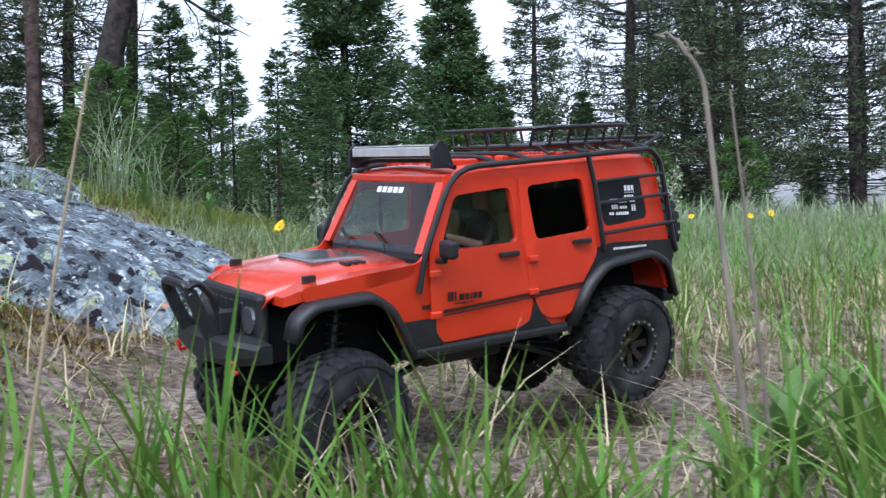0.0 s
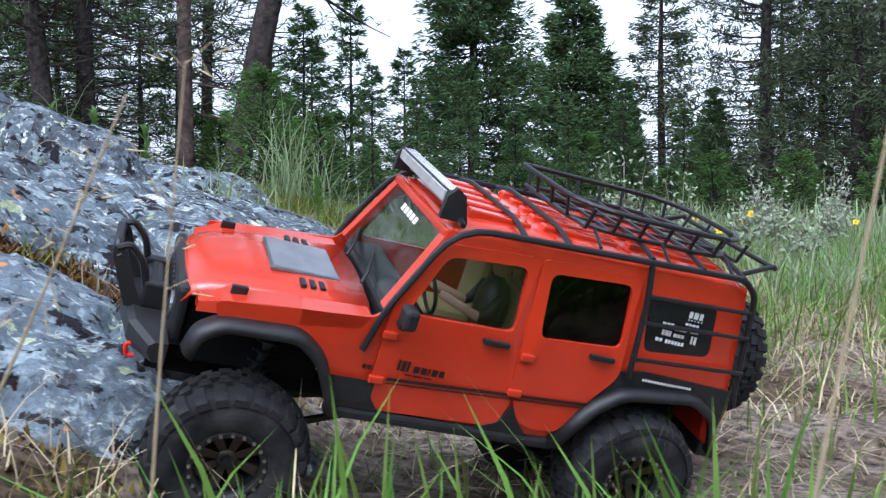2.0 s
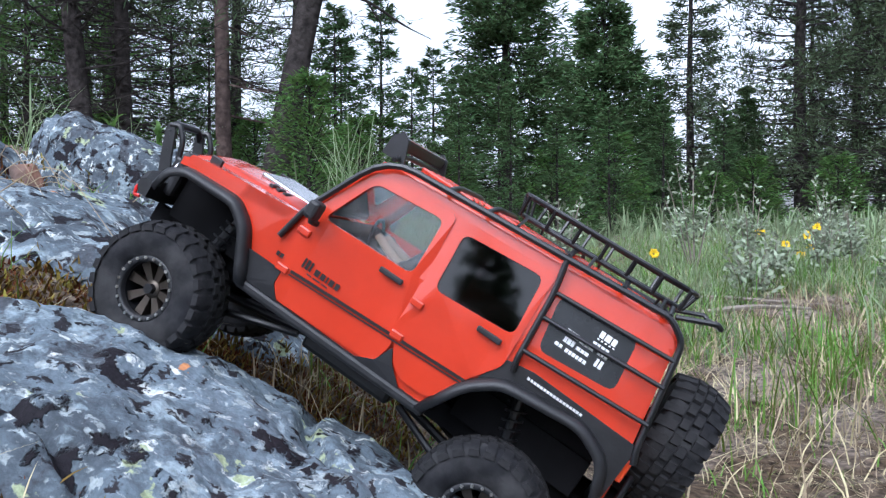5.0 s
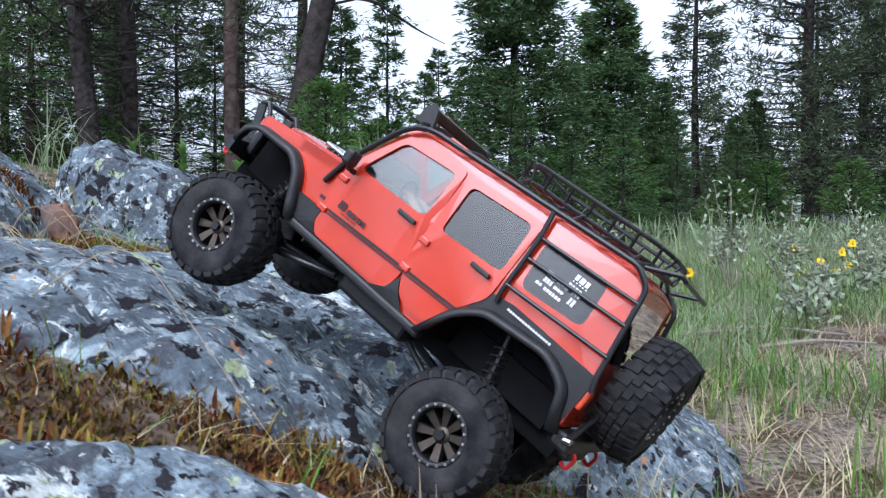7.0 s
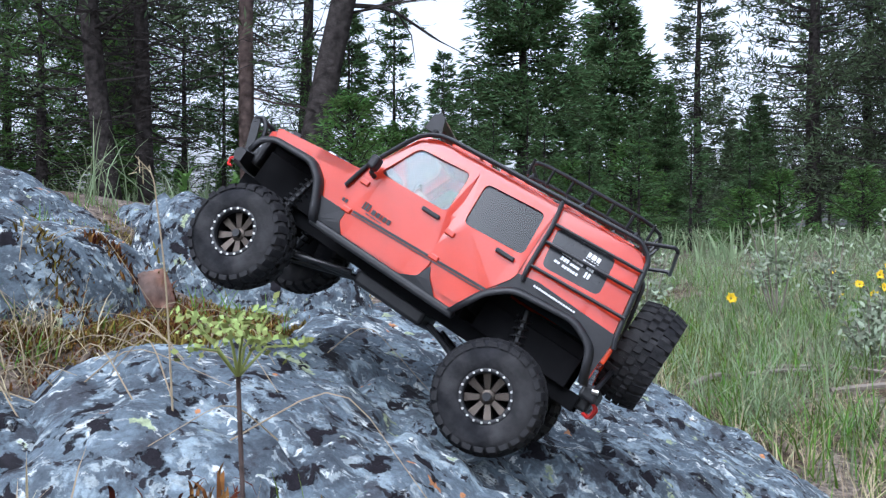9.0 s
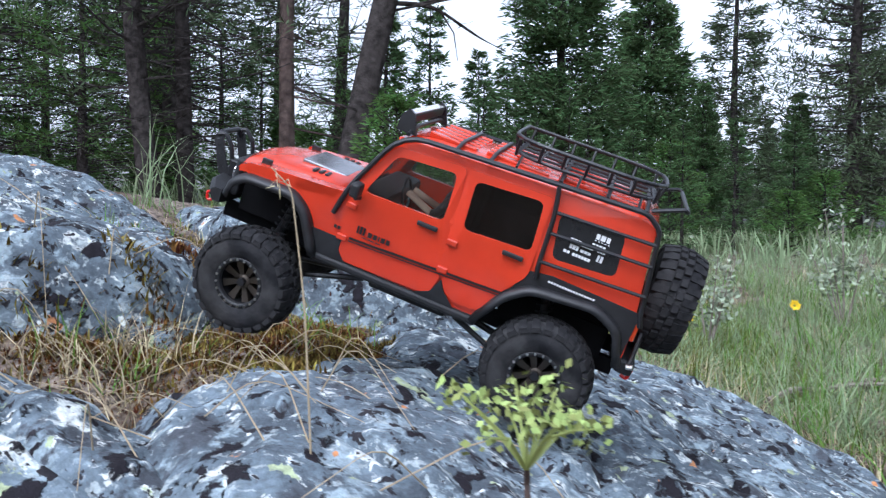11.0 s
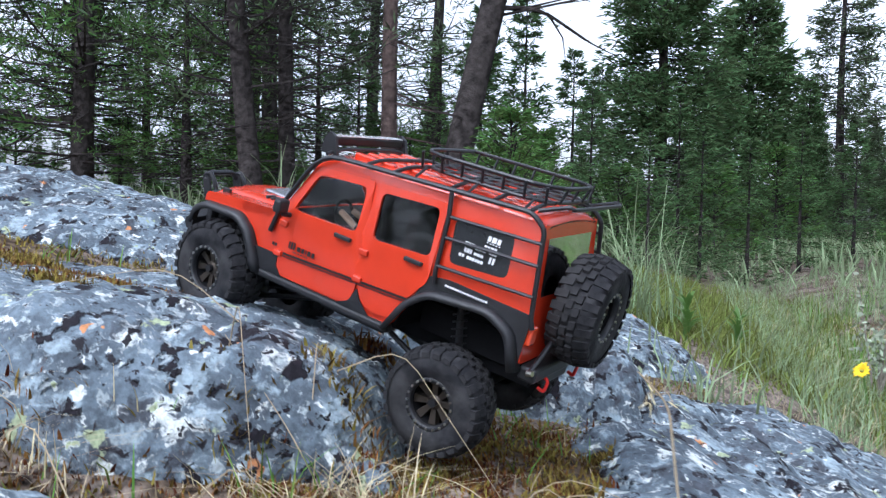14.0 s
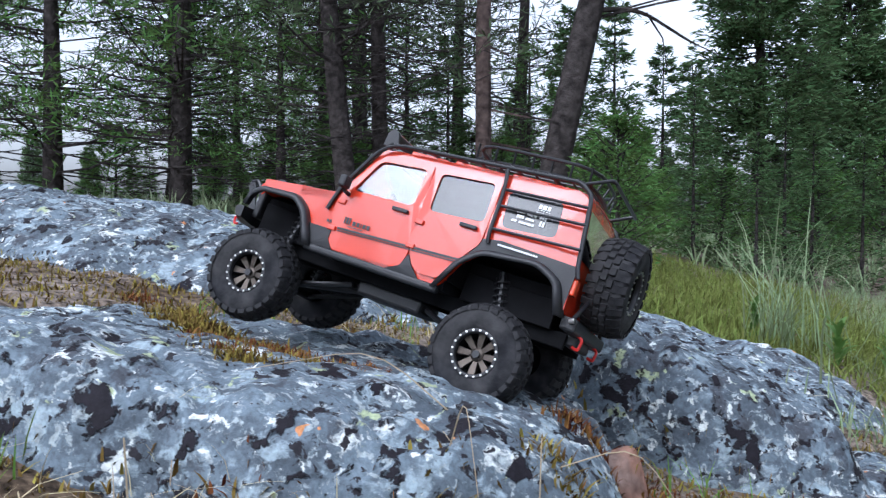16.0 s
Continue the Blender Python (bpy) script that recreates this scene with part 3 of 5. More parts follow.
def tuft(name, label, mat, x, y, count, height, spread, seed, lean=0.5, width=0.003):
    rnd = random.Random(seed)
    verts, faces = [], []
    for k in range(count):
        a, b = x + rnd.gauss(0, spread), y + rnd.gauss(0, spread)
        blade(verts, faces, a, b, surface(a, b) - 0.01, height * rnd.uniform(0.4, 1.15), lean * rnd.uniform(0.1, 1.2), rnd.random() * 6.28, width * rnd.uniform(0.6, 1.2), 0.9)
    tagged(mesh_part(name, verts, faces, mat), label, "grass", group="grass tufts")


def stalk(name, label, mat, pts, r, heads=0, seed=0, head_mat=None):
    """One dry stem through the points, with a few drooping seed heads along its upper part."""
    root_bm = bmesh.new()
    line = smooth_line(pts, 3)
    tube(root_bm, line, r, 6, r * 0.5)
    ob = part(name, root_bm, mat)
    rnd = random.Random(seed)
    for k in range(heads):
        p = line[-1].lerp(line[max(0, len(line) - 3)], rnd.random())
        d = Vector((rnd.gauss(0, 1), rnd.gauss(0, 0.6), rnd.gauss(-0.2, 0.8))).normalized() * rnd.uniform(0.006, 0.015)
        bm = bmesh.new()
        tube(bm, [p, p + d * 0.6 + Vector((0, 0, 0.004)), p + d], r * 0.4, 4, r * 0.25)
        tube(bm, [p + d * 0.7, p + d * 0.95, p + d * 1.25], r * 0.6, 5, r * 0.2)
        part("seed_head", bm, head_mat or mat, ob)
    tagged(ob, label, "dry stem", group="dry stems")


def leaf_mesh(verts, faces, p, d, up, length, width):
    """A broad pointed leaf folded along its midrib."""
    side = d.cross(up).normalized()
    i = len(verts)
    for q, w in ((0.0, 0.12), (0.3, 0.85), (0.6, 1.0), (0.85, 0.5)):
        c = p + d * length * q + up * length * 0.22 * math.sin(q * 2.6)
        verts += [c + side * width * w + up * width * 0.35 * w, c, c - side * width * w + up * width * 0.35 * w]
    verts.append(p + d * length + up * length * 0.05)
    for k in range(3):
        a = i + 3 * k
        faces += [(a, a + 1, a + 4, a + 3), (a + 1, a + 2, a + 5, a + 4)]
    faces += [(i + 9, i + 10, i + 12), (i + 10, i + 11, i + 12)]


def leafy_plant(name, label, mat, x, y, count, length, width, seed, height=0.0, category="plant"):
    rnd = random.Random(seed)
    root = new(name)
    root.empty_display_size = 0.02
    root.location = (x, y, surface(x, y) - 0.005)
    for k in range(count):
        w = k * 2.4 + rnd.uniform(-0.4, 0.4)
        tilt = rnd.uniform(0.5, 1.25)
        d = Vector((math.cos(w) * math.cos(tilt), math.sin(w) * math.cos(tilt), math.sin(tilt)))
        up = Vector((0, 0, 1)) - d * d.z
        verts, faces = [], []
        leaf_mesh(verts, faces, Vector((0, 0, height * k / max(1, count))), d, up.normalized(), length * rnd.uniform(0.6, 1.15), width * rnd.uniform(0.7, 1.1))
        mesh_part("leaf", verts, faces, mat, root, smooth=True)
    tagged(root, label, category, group="herbs")
    return root


def umbel(name, label, x, y, top, head, seed, stem_mat, flower_mat):
    """A stem with a flat head of many small flower clusters."""
    rnd = random.Random(seed)
    z0 = surface(x, y)
    root = new(name)
    root.empty_display_size = 0.02
    root.location = (x, y, z0)
    h = top - z0
    bm = bmesh.new()
    tube(bm, smooth_line([(0.0, 0, -0.01), (0.003, 0.0, h * 0.5), (0.0, 0, h - 0.02)]), 0.0014, 7, 0.0010)
    part("stem", bm, stem_mat, root, "brown upright stem")
    for k in range(11):
        w, q = k * 2.4, math.sqrt((k + 0.5) / 11)
        tip = Vector((head * q * math.cos(w), head * q * math.sin(w), h + rnd.uniform(-0.006, 0.006) - 0.006 * q))
        bm = bmesh.new()
        tube(bm, [(0, 0, h - 0.022), (tip.x * 0.5, tip.y * 0.5, h - 0.010), tuple(tip)], 0.0007, 4, 0.0005)
        ray = part("ray", bm, flower_mat, root)
        verts, faces = [], []
        for j in range(22):
            p = tip + Vector((rnd.gauss(0, 1), rnd.gauss(0, 1), rnd.gauss(0, 0.6))) * head * 0.17
            d = Vector((rnd.gauss(0, 1), rnd.gauss(0, 1), rnd.gauss(0.5, 0.7))).normalized()
            needles(verts, faces, p, d, head * rnd.uniform(0.08, 0.2), head * 0.05, rnd)
        mesh_part("floret_head", verts, faces, flower_mat, root)
    tagged(root, label, "plant", group="herbs")


def flower(x, y, z, seed):
    """A yellow daisy-like flower on its stem."""
    rnd = random.Random(seed)
    z0 = surface(x, y)
    root = new("yellow_flower")
    root.empty_display_size = 0.02
    root.location = (x, y, z0)
    h = z - z0
    bm = bmesh.new()
    tube(bm, smooth_line([(0.02, 0, -0.01), (0.01, 0, h * 0.6), (0, 0, h)]), 0.004, 5, 0.003)
    part("stem", bm, LEAF, root)
    face = Vector((rnd.uniform(-0.5, 0.3), -0.9, rnd.uniform(0.2, 0.7))).normalized()
    a = face.orthogonal().normalized()
    b = face.cross(a)
    for k in range(13):
        w = k * math.tau / 13
        d = (a * math.cos(w) + b * math.sin(w) + face * 0.25).normalized()
        verts, faces = [], []
        leaf_mesh(verts, faces, Vector((0, 0, h)), d, face, 0.023 * rnd.uniform(0.7, 1.2), 0.005)
        mesh_part("petal", verts, faces, YELLOW, root)
    bm = bmesh.new()
    bmesh.ops.create_icosphere(bm, subdivisions=2, radius=0.008, matrix=Matrix.Translation((0, 0, h)) @ Matrix.Diagonal((1, 1, 0.7, 1)))
    part("flower_head", bm, MOSS, root)
    tagged(root, "yellow daisy-like flower in the meadow", "flower", group="yellow flowers")


def shrub(x, y, height, seed, label):
    """A thin grey-green shrub: upright twigs set with small leaves."""
    rnd = random.Random(seed)
    root = new("sage_shrub")
    root.empty_display_size = 0.05
    root.location = (x, y, surface(x, y))
    for k in range(6):
        w = rnd.random() * math.tau
        out = Vector((math.cos(w), math.sin(w), 0)) * rnd.uniform(0.08, 0.42) * height
        h = height * rnd.uniform(0.6, 1.05)
        pts = [Vector((0, 0, -0.01)), out * 0.45 + Vector((0, 0, h * 0.45)), out + Vector((0, 0, h))]
        bm = bmesh.new()
        line = smooth_line(pts, 4)
        tube(bm, line, 0.004, 5, 0.0015)
        twig = part("twig", bm, DEADWOOD, root)
        verts, faces = [], []
        for j in range(60):
            q = rnd.uniform(0.40, 1.0)
            i = min(int(q * (len(line) - 1)), len(line) - 2)
            p = line[i].lerp(line[i + 1], q * (len(line) - 1) - i) + Vector((rnd.gauss(0, 1), rnd.gauss(0, 1), rnd.gauss(0, 1))) * 0.022
            d = Vector((rnd.gauss(0, 1), rnd.gauss(0, 1), rnd.gauss(0.6, 0.6))).normalized()
            needles(verts, faces, p, d, rnd.uniform(0.015, 0.034), 0.006, rnd)
        mesh_part("foliage", verts, faces, SAGE, twig)
    tagged(root, label, "shrub", group="shrubs")


def build_grass():
    sward("meadow_grass", "pale grey-green meadow grass behind the track", PALE_GRASS, 22000, lambda r: (r.uniform(-0.75, 4.8), r.triangular(1.9, 8.0, 2.6)), 0.115, 0.0016, 1.1, 31, meadow_patch)
    sward("green_grass", "fresh green grass scattered through the meadow", GREEN_GRASS, 4500, lambda r: (r.uniform(-0.45, 3.4), r.triangular(1.2, 6.5, 2.0)), 0.13, 0.0019, 0.9, 32, meadow_patch)
    sward("meadow_straw", "dry straw among the meadow grass", STRAW, 4600, lambda r: (r.uniform(-0.7, 3.4), r.triangular(0.9, 6.5, 1.3)), 0.10, 0.0012, 1.2, 37, soil_only)
    sward("dry_grass", "short dry straw on the slope", STRAW, 7000, lambda r: (r.uniform(-1.9, 1.2), r.uniform(0.30, 2.6)), 0.045, 0.0008, 1.9, 33, off_moss)
    sward("slope_grass", "thin green grass between the rocks", GREEN_GRASS, 1500, lambda r: (r.uniform(-2.0, 1.2), r.uniform(0.35, 2.6)), 0.06, 0.0012, 0.9, 34, soil_only)
    sward("rusty_moss", "rust-brown moss in the gaps between the rocks", RUSTY, 26000, lambda r: (r.uniform(-1.60, -0.56), r.triangular(0.45, 1.75, 1.0)), 0.016, 0.0020, 0.8, 38, soil_only)
    sward("yellow_moss", "yellow-brown moss cushions beside the rocks", MOSS, 19000, lambda r: (r.uniform(-2.6, -0.45), r.uniform(0.42, 2.2)), 0.022, 0.0022, 0.8, 39, soil_only)
    sward("low_growth", "low yellow-green growth behind the rocks", LOW_GREEN, 6000, lambda r: (r.uniform(-1.9, -0.2), r.triangular(2.5, 6.8, 3.2)), 0.085, 0.0028, 1.1, 40, soil_only)
    sward("forest_floor_growth", "low dull undergrowth under the trees", PALE_GRASS, 5000, lambda r: (r.uniform(-10, 9), r.uniform(6.5, 17)), 0.28, 0.009, 0.8, 35)
    for x, y, n, h, s, seed in ((-1.15, 3.05, 75, 0.46, 0.03, 1), (-0.98, 2.15, 60, 0.14, 0.06, 2), (-1.03, 3.12, 40, 0.36, 0.05, 3), (-0.88, 2.9, 35, 0.24, 0.06, 4), (-1.78, 2.62, 40, 0.28, 0.05, 5), (-2.05, 2.65, 30, 0.30, 0.04, 6), (-0.30, 2.4, 60, 0.25, 0.06, 7), (0.40, 2.2, 50, 0.22, 0.06, 8)):
        tuft("grass_tuft", "tall pale grass tuft with arching blades", PALE_GRASS, x, y, n, h, s, seed, 1.0, 0.0022)
    rnd = random.Random(77)
    for k in range(105):
        x, y = rnd.uniform(-0.40, 0.48), rnd.uniform(0.30, 0.56)
        if abs(x + 0.1) < 0.35 and y > 0.47:
            y -= 0.08
        tuft("grass_clump", "fresh green grass clump close to the track", GREEN_GRASS, x, y, rnd.randint(7, 16), rnd.uniform(0.07, 0.19), 0.016, 100 + k, 0.7, 0.0026)
    for x, y, h in ((0.00, 0.44, 0.15), (-0.03, 0.47, 0.14), (-0.09, 0.45, 0.16), (-0.13, 0.46, 0.20), (-0.10, 0.43, 0.17), (-0.17, 0.48, 0.18), (-0.02, 0.50, 0.13), (0.05, 0.48, 0.10), (-0.24, 0.46, 0.15), (-0.30, 0.42, 0.13), (0.16, 0.46, 0.10)):
        tuft("grass_clump", "dense fresh green grass clump close to the track", GREEN_GRASS, x, y, 26, h, 0.014, int(900 + 1000 * x), 0.55, 0.0024)
    for k in range(36):
        x, y = rnd.uniform(-0.5, 0.6), rnd.uniform(0.30, 0.60)
        tuft("dry_grass_clump", "dry straw clump close to the track", STRAW, x, y, rnd.randint(6, 14), rnd.uniform(0.08, 0.18), 0.02, 260 + k, 0.9, 0.0008)
    for x, y, n, h, s, seed in ((0.33, 0.78, 30, 0.15, 0.04, 16), (0.26, 1.15, 34, 0.17, 0.04, 17), (0.55, 1.35, 40, 0.18, 0.05, 18), (0.02, 1.65, 30, 0.16, 0.05, 19), (0.45, 1.05, 30, 0.16, 0.05, 20), (-0.15, 1.45, 30, 0.15, 0.05, 21)):
        tuft("grass_clump", "fresh green grass clump beside the track", GREEN_GRASS, x, y, n, h, s, seed, 0.45, 0.0018)
    for k in range(60):
        x, y = rnd.uniform(-1.65, -1.15), rnd.uniform(1.0, 1.25)
        if soil_only(x, y):
            tuft("dry_grass_clump", "dry straw tangle in the hollow below the ledge", STRAW, x, y, rnd.randint(8, 16), rnd.uniform(0.05, 0.10), 0.02, 1300 + k, 1.6, 0.0008)
    for k in range(130):
        x, y = rnd.uniform(-1.30, -0.45), rnd.uniform(0.50, 1.15)
        if soil_only(x, y):
            tuft("dry_grass_clump", "dry straw and grass clump before the rocks", STRAW if k % 3 else GREEN_GRASS, x, y, rnd.randint(6, 13), rnd.uniform(0.04, 0.09), 0.02, 300 + k, 1.0, 0.0009)
    for k in range(46):
        s = rnd.random()
        x, y = (-1.64 - 0.42 * s + rnd.gauss(0, 0.02), 1.33 + 0.30 * s + rnd.gauss(0, 0.035)) if k < 26 else (rnd.uniform(-1.42, -1.12), rnd.uniform(1.12, 1.62))
        tuft("moss_cushion", "yellow-brown moss cushion on the rock" if k % 4 else "rust-brown moss cushion between the rocks", MOSS if k % 4 else RUSTY, x, y, 260, 0.022, 0.018, 500 + k, 0.9, 0.0019)
    for k in range(70):
        x, y = (rnd.uniform(-1.44, -1.14), rnd.uniform(1.08, 1.62)) if k < 34 else (rnd.uniform(-1.0, -0.64), rnd.uniform(0.60, 1.0))
        if soil_only(x, y):
            tuft("moss_cushion", "rust-brown moss cushion between the rocks" if k % 3 else "yellow-brown moss cushion between the rocks", RUSTY if k % 3 else MOSS, x, y, 260, 0.019, 0.020, 700 + k, 1.0, 0.0022)
    for x, y, n, h, seed in ((-1.62, 2.62, 26, 0.10, 41), (-1.75, 2.58, 22, 0.10, 42), (-1.48, 2.68, 18, 0.09, 43), (-1.0, 2.95, 26, 0.12, 44), (-1.2, 3.1, 26, 0.12, 45), (-0.85, 3.2, 22, 0.12, 46)):
        leafy_plant("green_herb", "low fresh green herb behind the rocks", LEAF, x, y, n, h * 0.6, 0.008, seed, 0.10)


def build_herbs():
    leafy_plant("broad_leaved_plant", "broad-leaved bright green plant by the track", LEAF, 0.24, 0.60, 22, 0.085, 0.0085, 51, 0.03)
    leafy_plant("broad_leaved_plant", "broad-leaved bright green plant by the track", LEAF, 0.31, 0.66, 22, 0.085, 0.0085, 52, 0.03)
    leafy_plant("broad_leaved_plant", "broad-leaved bright green plant by the track", LEAF, 0.19, 0.56, 18, 0.070, 0.0075, 56, 0.02)
    leafy_plant("broad_leaved_plant", "broad-leaved bright green plant by the track", LEAF, 0.33, 0.58, 20, 0.080, 0.0085, 57, 0.03)
    leafy_plant("feathery_herb", "soft green herb in front of the slab", LEAF, -0.868, 0.655, 14, 0.026, 0.0030, 53, 0.10)
    umbel("umbel_plant", "umbel plant with yellow-green flower head", -0.860, 0.645, 0.660, 0.026, 55, RED_BARK, UMBEL)
    for k, (x, y, z) in enumerate(((0.49, 4.42, 0.51), (0.60, 4.40, 0.45), (0.71, 4.48, 0.49), (0.78, 4.55, 0.53), (0.74, 4.50, 0.43), (0.68, 4.46, 0.40), (0.52, 4.42, 0.40), (1.56, 5.40, 0.50), (1.34, 5.06, 0.42), (-0.05, 3.9, 0.42), (1.9, 5.0, 0.5), (2.0, 5.6, 0.5), (-0.55, 3.0, 0.45))):
        flower(x, y, z, 60 + k)
    shrub(0.10, 3.78, 0.46, 81, "thin grey-green shrub with silvery leaves")
    shrub(0.34, 3.9, 0.40, 82, "thin grey-green shrub with silvery leaves")
    shrub(0.90, 4.80, 0.42, 83, "thin grey-green shrub with silvery leaves")
    shrub(1.25, 4.9, 0.40, 84, "thin grey-green shrub with silvery leaves")
    for k, (x, y, h) in enumerate(((0.55, 3.6, 0.22), (0.75, 3.9, 0.26), (0.30, 3.3, 0.20), (1.05, 4.2, 0.24), (0.15, 2.9, 0.18), (0.62, 3.1, 0.18))):
        shrub(x, y, h, 180 + k, "low grey-green sage with pale leaves")
    shrub(-0.45, 3.3, 0.34, 85, "thin grey-green shrub with silvery leaves")
    g = lambda x, y: surface(x, y) - 0.01
    stalk("dry_plant", "tall weathered plant stem with curled top", DEADWOOD, [(0.205, 0.56, g(0.205, 0.56)), (0.185, 0.555, 0.34), (0.168, 0.55, 0.50), (0.150, 0.55, 0.525), (0.158, 0.55, 0.512)], 0.0021, 3, 1)
    stalk("dry_plant", "tall weathered plant stem with curled top", DEADWOOD, [(0.22, 0.57, g(0.22, 0.57)), (0.198, 0.56, 0.40), (0.185, 0.55, 0.49)], 0.0015, 4, 2)
    stalk("dry_plant", "tall pale dry stem close by", STRAW, [(-0.165, 0.297, g(-0.165, 0.297)), (-0.138, 0.297, 0.36), (-0.118, 0.297, 0.463)], 0.0009, 0, 3)
    stalk("dry_plant", "dry grass stem with loose seed heads", STRAW, [(-0.45, 0.30, g(-0.45, 0.30)), (-0.365, 0.30, 0.40), (-0.331, 0.302, 0.476)], 0.0007, 8, 4)
    stalk("dry_plant", "dry grass stem with loose seed heads", STRAW, [(-0.34, 0.31, g(-0.34, 0.31)), (-0.325, 0.31, 0.40), (-0.316, 0.31, 0.487)], 0.0006, 6, 5)
    stalk("dry_plant", "thin pale dry grass stem", STRAW, [(-1.03, 0.95, g(-1.03, 0.95)), (-1.035, 0.95, 0.66), (-1.045, 0.95, 0.74), (-1.06, 0.95, 0.755)], 0.0009, 5, 6)
    stalk("dry_plant", "thin pale dry grass stem", STRAW, [(-1.50, 0.93, g(-1.50, 0.93)), (-1.51, 0.93, 0.70), (-1.515, 0.93, 0.78)], 0.0010, 0, 7)
    rnd = random.Random(9)
    for k in range(44):
        x, y = rnd.uniform(-1.45, -0.95), rnd.uniform(0.92, 1.32)
        w, ln = rnd.random() * math.tau, rnd.uniform(0.10, 0.24)
        dx, dy = math.cos(w) * ln, 0.4 * math.sin(w) * ln
        stalk("straw", "long dry straw arching over the moss", STRAW, [(x, y, g(x, y)), (x + dx * 0.4, y + dy * 0.4, g(x, y) + rnd.uniform(0.03, 0.07)), (x + dx, y + dy, g(x + dx, y + dy) + 0.012)], 0.0007)
    for k in range(16):
        x, y = rnd.uniform(-0.3, 0.9), rnd.uniform(0.45, 1.9)
        w, ln = rnd.random() * math.tau, rnd.uniform(0.12, 0.28)
        dx, dy = math.cos(w) * ln, math.sin(w) * ln
        stalk("straw", "long dry straw lying on the track", STRAW, [(x, y, g(x, y) + 0.01), (x + dx * 0.4, y + dy * 0.4, g(x, y) + rnd.uniform(0.02, 0.06)), (x + dx, y + dy, g(x + dx, y + dy) + 0.014)], 0.0009)
    for k, (x, y, ln, w) in enumerate(((-0.30, 2.75, 0.35, 0.3), (-0.15, 2.9, 0.4, -0.4), (-0.4, 2.6, 0.25, 0.8), (-0.05, 2.6, 0.3, 0.1))):
        dx, dy = math.cos(w) * ln, math.sin(w) * ln
        stalk("fallen_branch", "weathered grey branch lying beside the rock", DEADWOOD, [(x, y, g(x, y) + 0.03), (x + dx * 0.5, y + dy * 0.5, g(x, y) + 0.05), (x + dx, y + dy, g(x + dx, y + dy) + 0.03)], 0.009, 3, 70 + k)


build_grass()
build_herbs()


# ---------------- the model truck ----------------
def glass_material(name, tint, gloss=0.04):
    m = bpy.data.materials.new(name)
    m.use_nodes = True
    n, l = m.node_tree.nodes, m.node_tree.links
    n.remove(n["Principled BSDF"])
    tr, gl, mx, fr = n.new("ShaderNodeBsdfTransparent"), n.new("ShaderNodeBsdfGlossy"), n.new("ShaderNodeMixShader"), n.new("ShaderNodeFresnel")
    tr.inputs["Color"].default_value = (*tint, 1)
    gl.inputs["Roughness"].default_value = gloss
    fr.inputs["IOR"].default_value = 1.55
    l.new(fr.outputs[0], mx.inputs["Fac"])
    l.new(tr.outputs[0], mx.inputs[1])
    l.new(gl.outputs[0], mx.inputs[2])
    l.new(mx.outputs[0], n["Material Output"].inputs["Surface"])
    return m


RED = material("red_painted_shell", (0.56, 0.036, 0.010), 0.25, spread=0.08, scale=25, bump=0.02, bump_scale=40, coat=0.6)
BLACK = material("black_plastic", (0.014, 0.014, 0.016), 0.5, spread=0.3, scale=80, bump=0.15, bump_scale=400)
STEEL = material("black_coated_bar", (0.012, 0.012, 0.014), 0.35, spread=0.2, scale=80)
RUBBER = material("dusty_tyre_rubber", (0.019, 0.019, 0.022), 0.75, spread=0.5, scale=45, bump=0.4, bump_scale=250, second=(0.036, 0.035, 0.036), mix_scale=22)
BRONZE = material("gunmetal_rim", (0.085, 0.070, 0.058), 0.42, metal=0.8, spread=0.2, scale=60)
SILVER = material("bright_metal", (0.62, 0.60, 0.57), 0.3, metal=1.0, spread=0.15, scale=90)
HOLLOW = material("dark_interior", (0.008, 0.008, 0.009), 0.9, spread=0.3, scale=50)
GLASS = glass_material("clear_window", (0.82, 0.84, 0.84))
SMOKED = glass_material("smoked_window", (0.16, 0.165, 0.17))
DECAL = material("black_window_decal", (0.012, 0.013, 0.015), 0.25, spread=0.2, scale=60)
WHITE = material("white_print", (0.75, 0.75, 0.75), 0.5, spread=0.05, scale=60)
BLACK_PRINT = material("black_print", (0.02, 0.012, 0.012), 0.4, spread=0.1, scale=60)
TAN = material("tan_seat", (0.42, 0.33, 0.17), 0.7, spread=0.15, scale=70)
SKIN = material("doll_plastic", (0.50, 0.32, 0.22), 0.5, spread=0.1, scale=80)
AMBER = material("orange_red_lamp_lens", (0.75, 0.07, 0.015), 0.15, coat=0.8, spread=0.1, scale=90)
RED_METAL = material("red_tow_hook", (0.65, 0.02, 0.015), 0.35, spread=0.1, scale=90)
REFLECTOR = material("lamp_reflector", (0.78, 0.78, 0.76), 0.22, metal=0.6, spread=0.1, scale=120)
CHROME = material("hood_panel", (0.30, 0.30, 0.32), 0.16, metal=0.8, spread=0.2, scale=50)

truck = new("radio_controlled_truck")
truck.empty_display_size = 0.05
tagged(truck, "red radio-controlled model off-road truck with black roof rack", "model truck")


def half_width(x, z):
    """Half width of the shell at a height: upright below the belt, leaning in above it."""
    w = 0.086 if z < 0.125 else 0.086 - 0.16 * (z - 0.125)
    return w - (0.05 * max(0.0, -x)) - 0.004 * max(0.0, (0.06 - z) / 0.02)


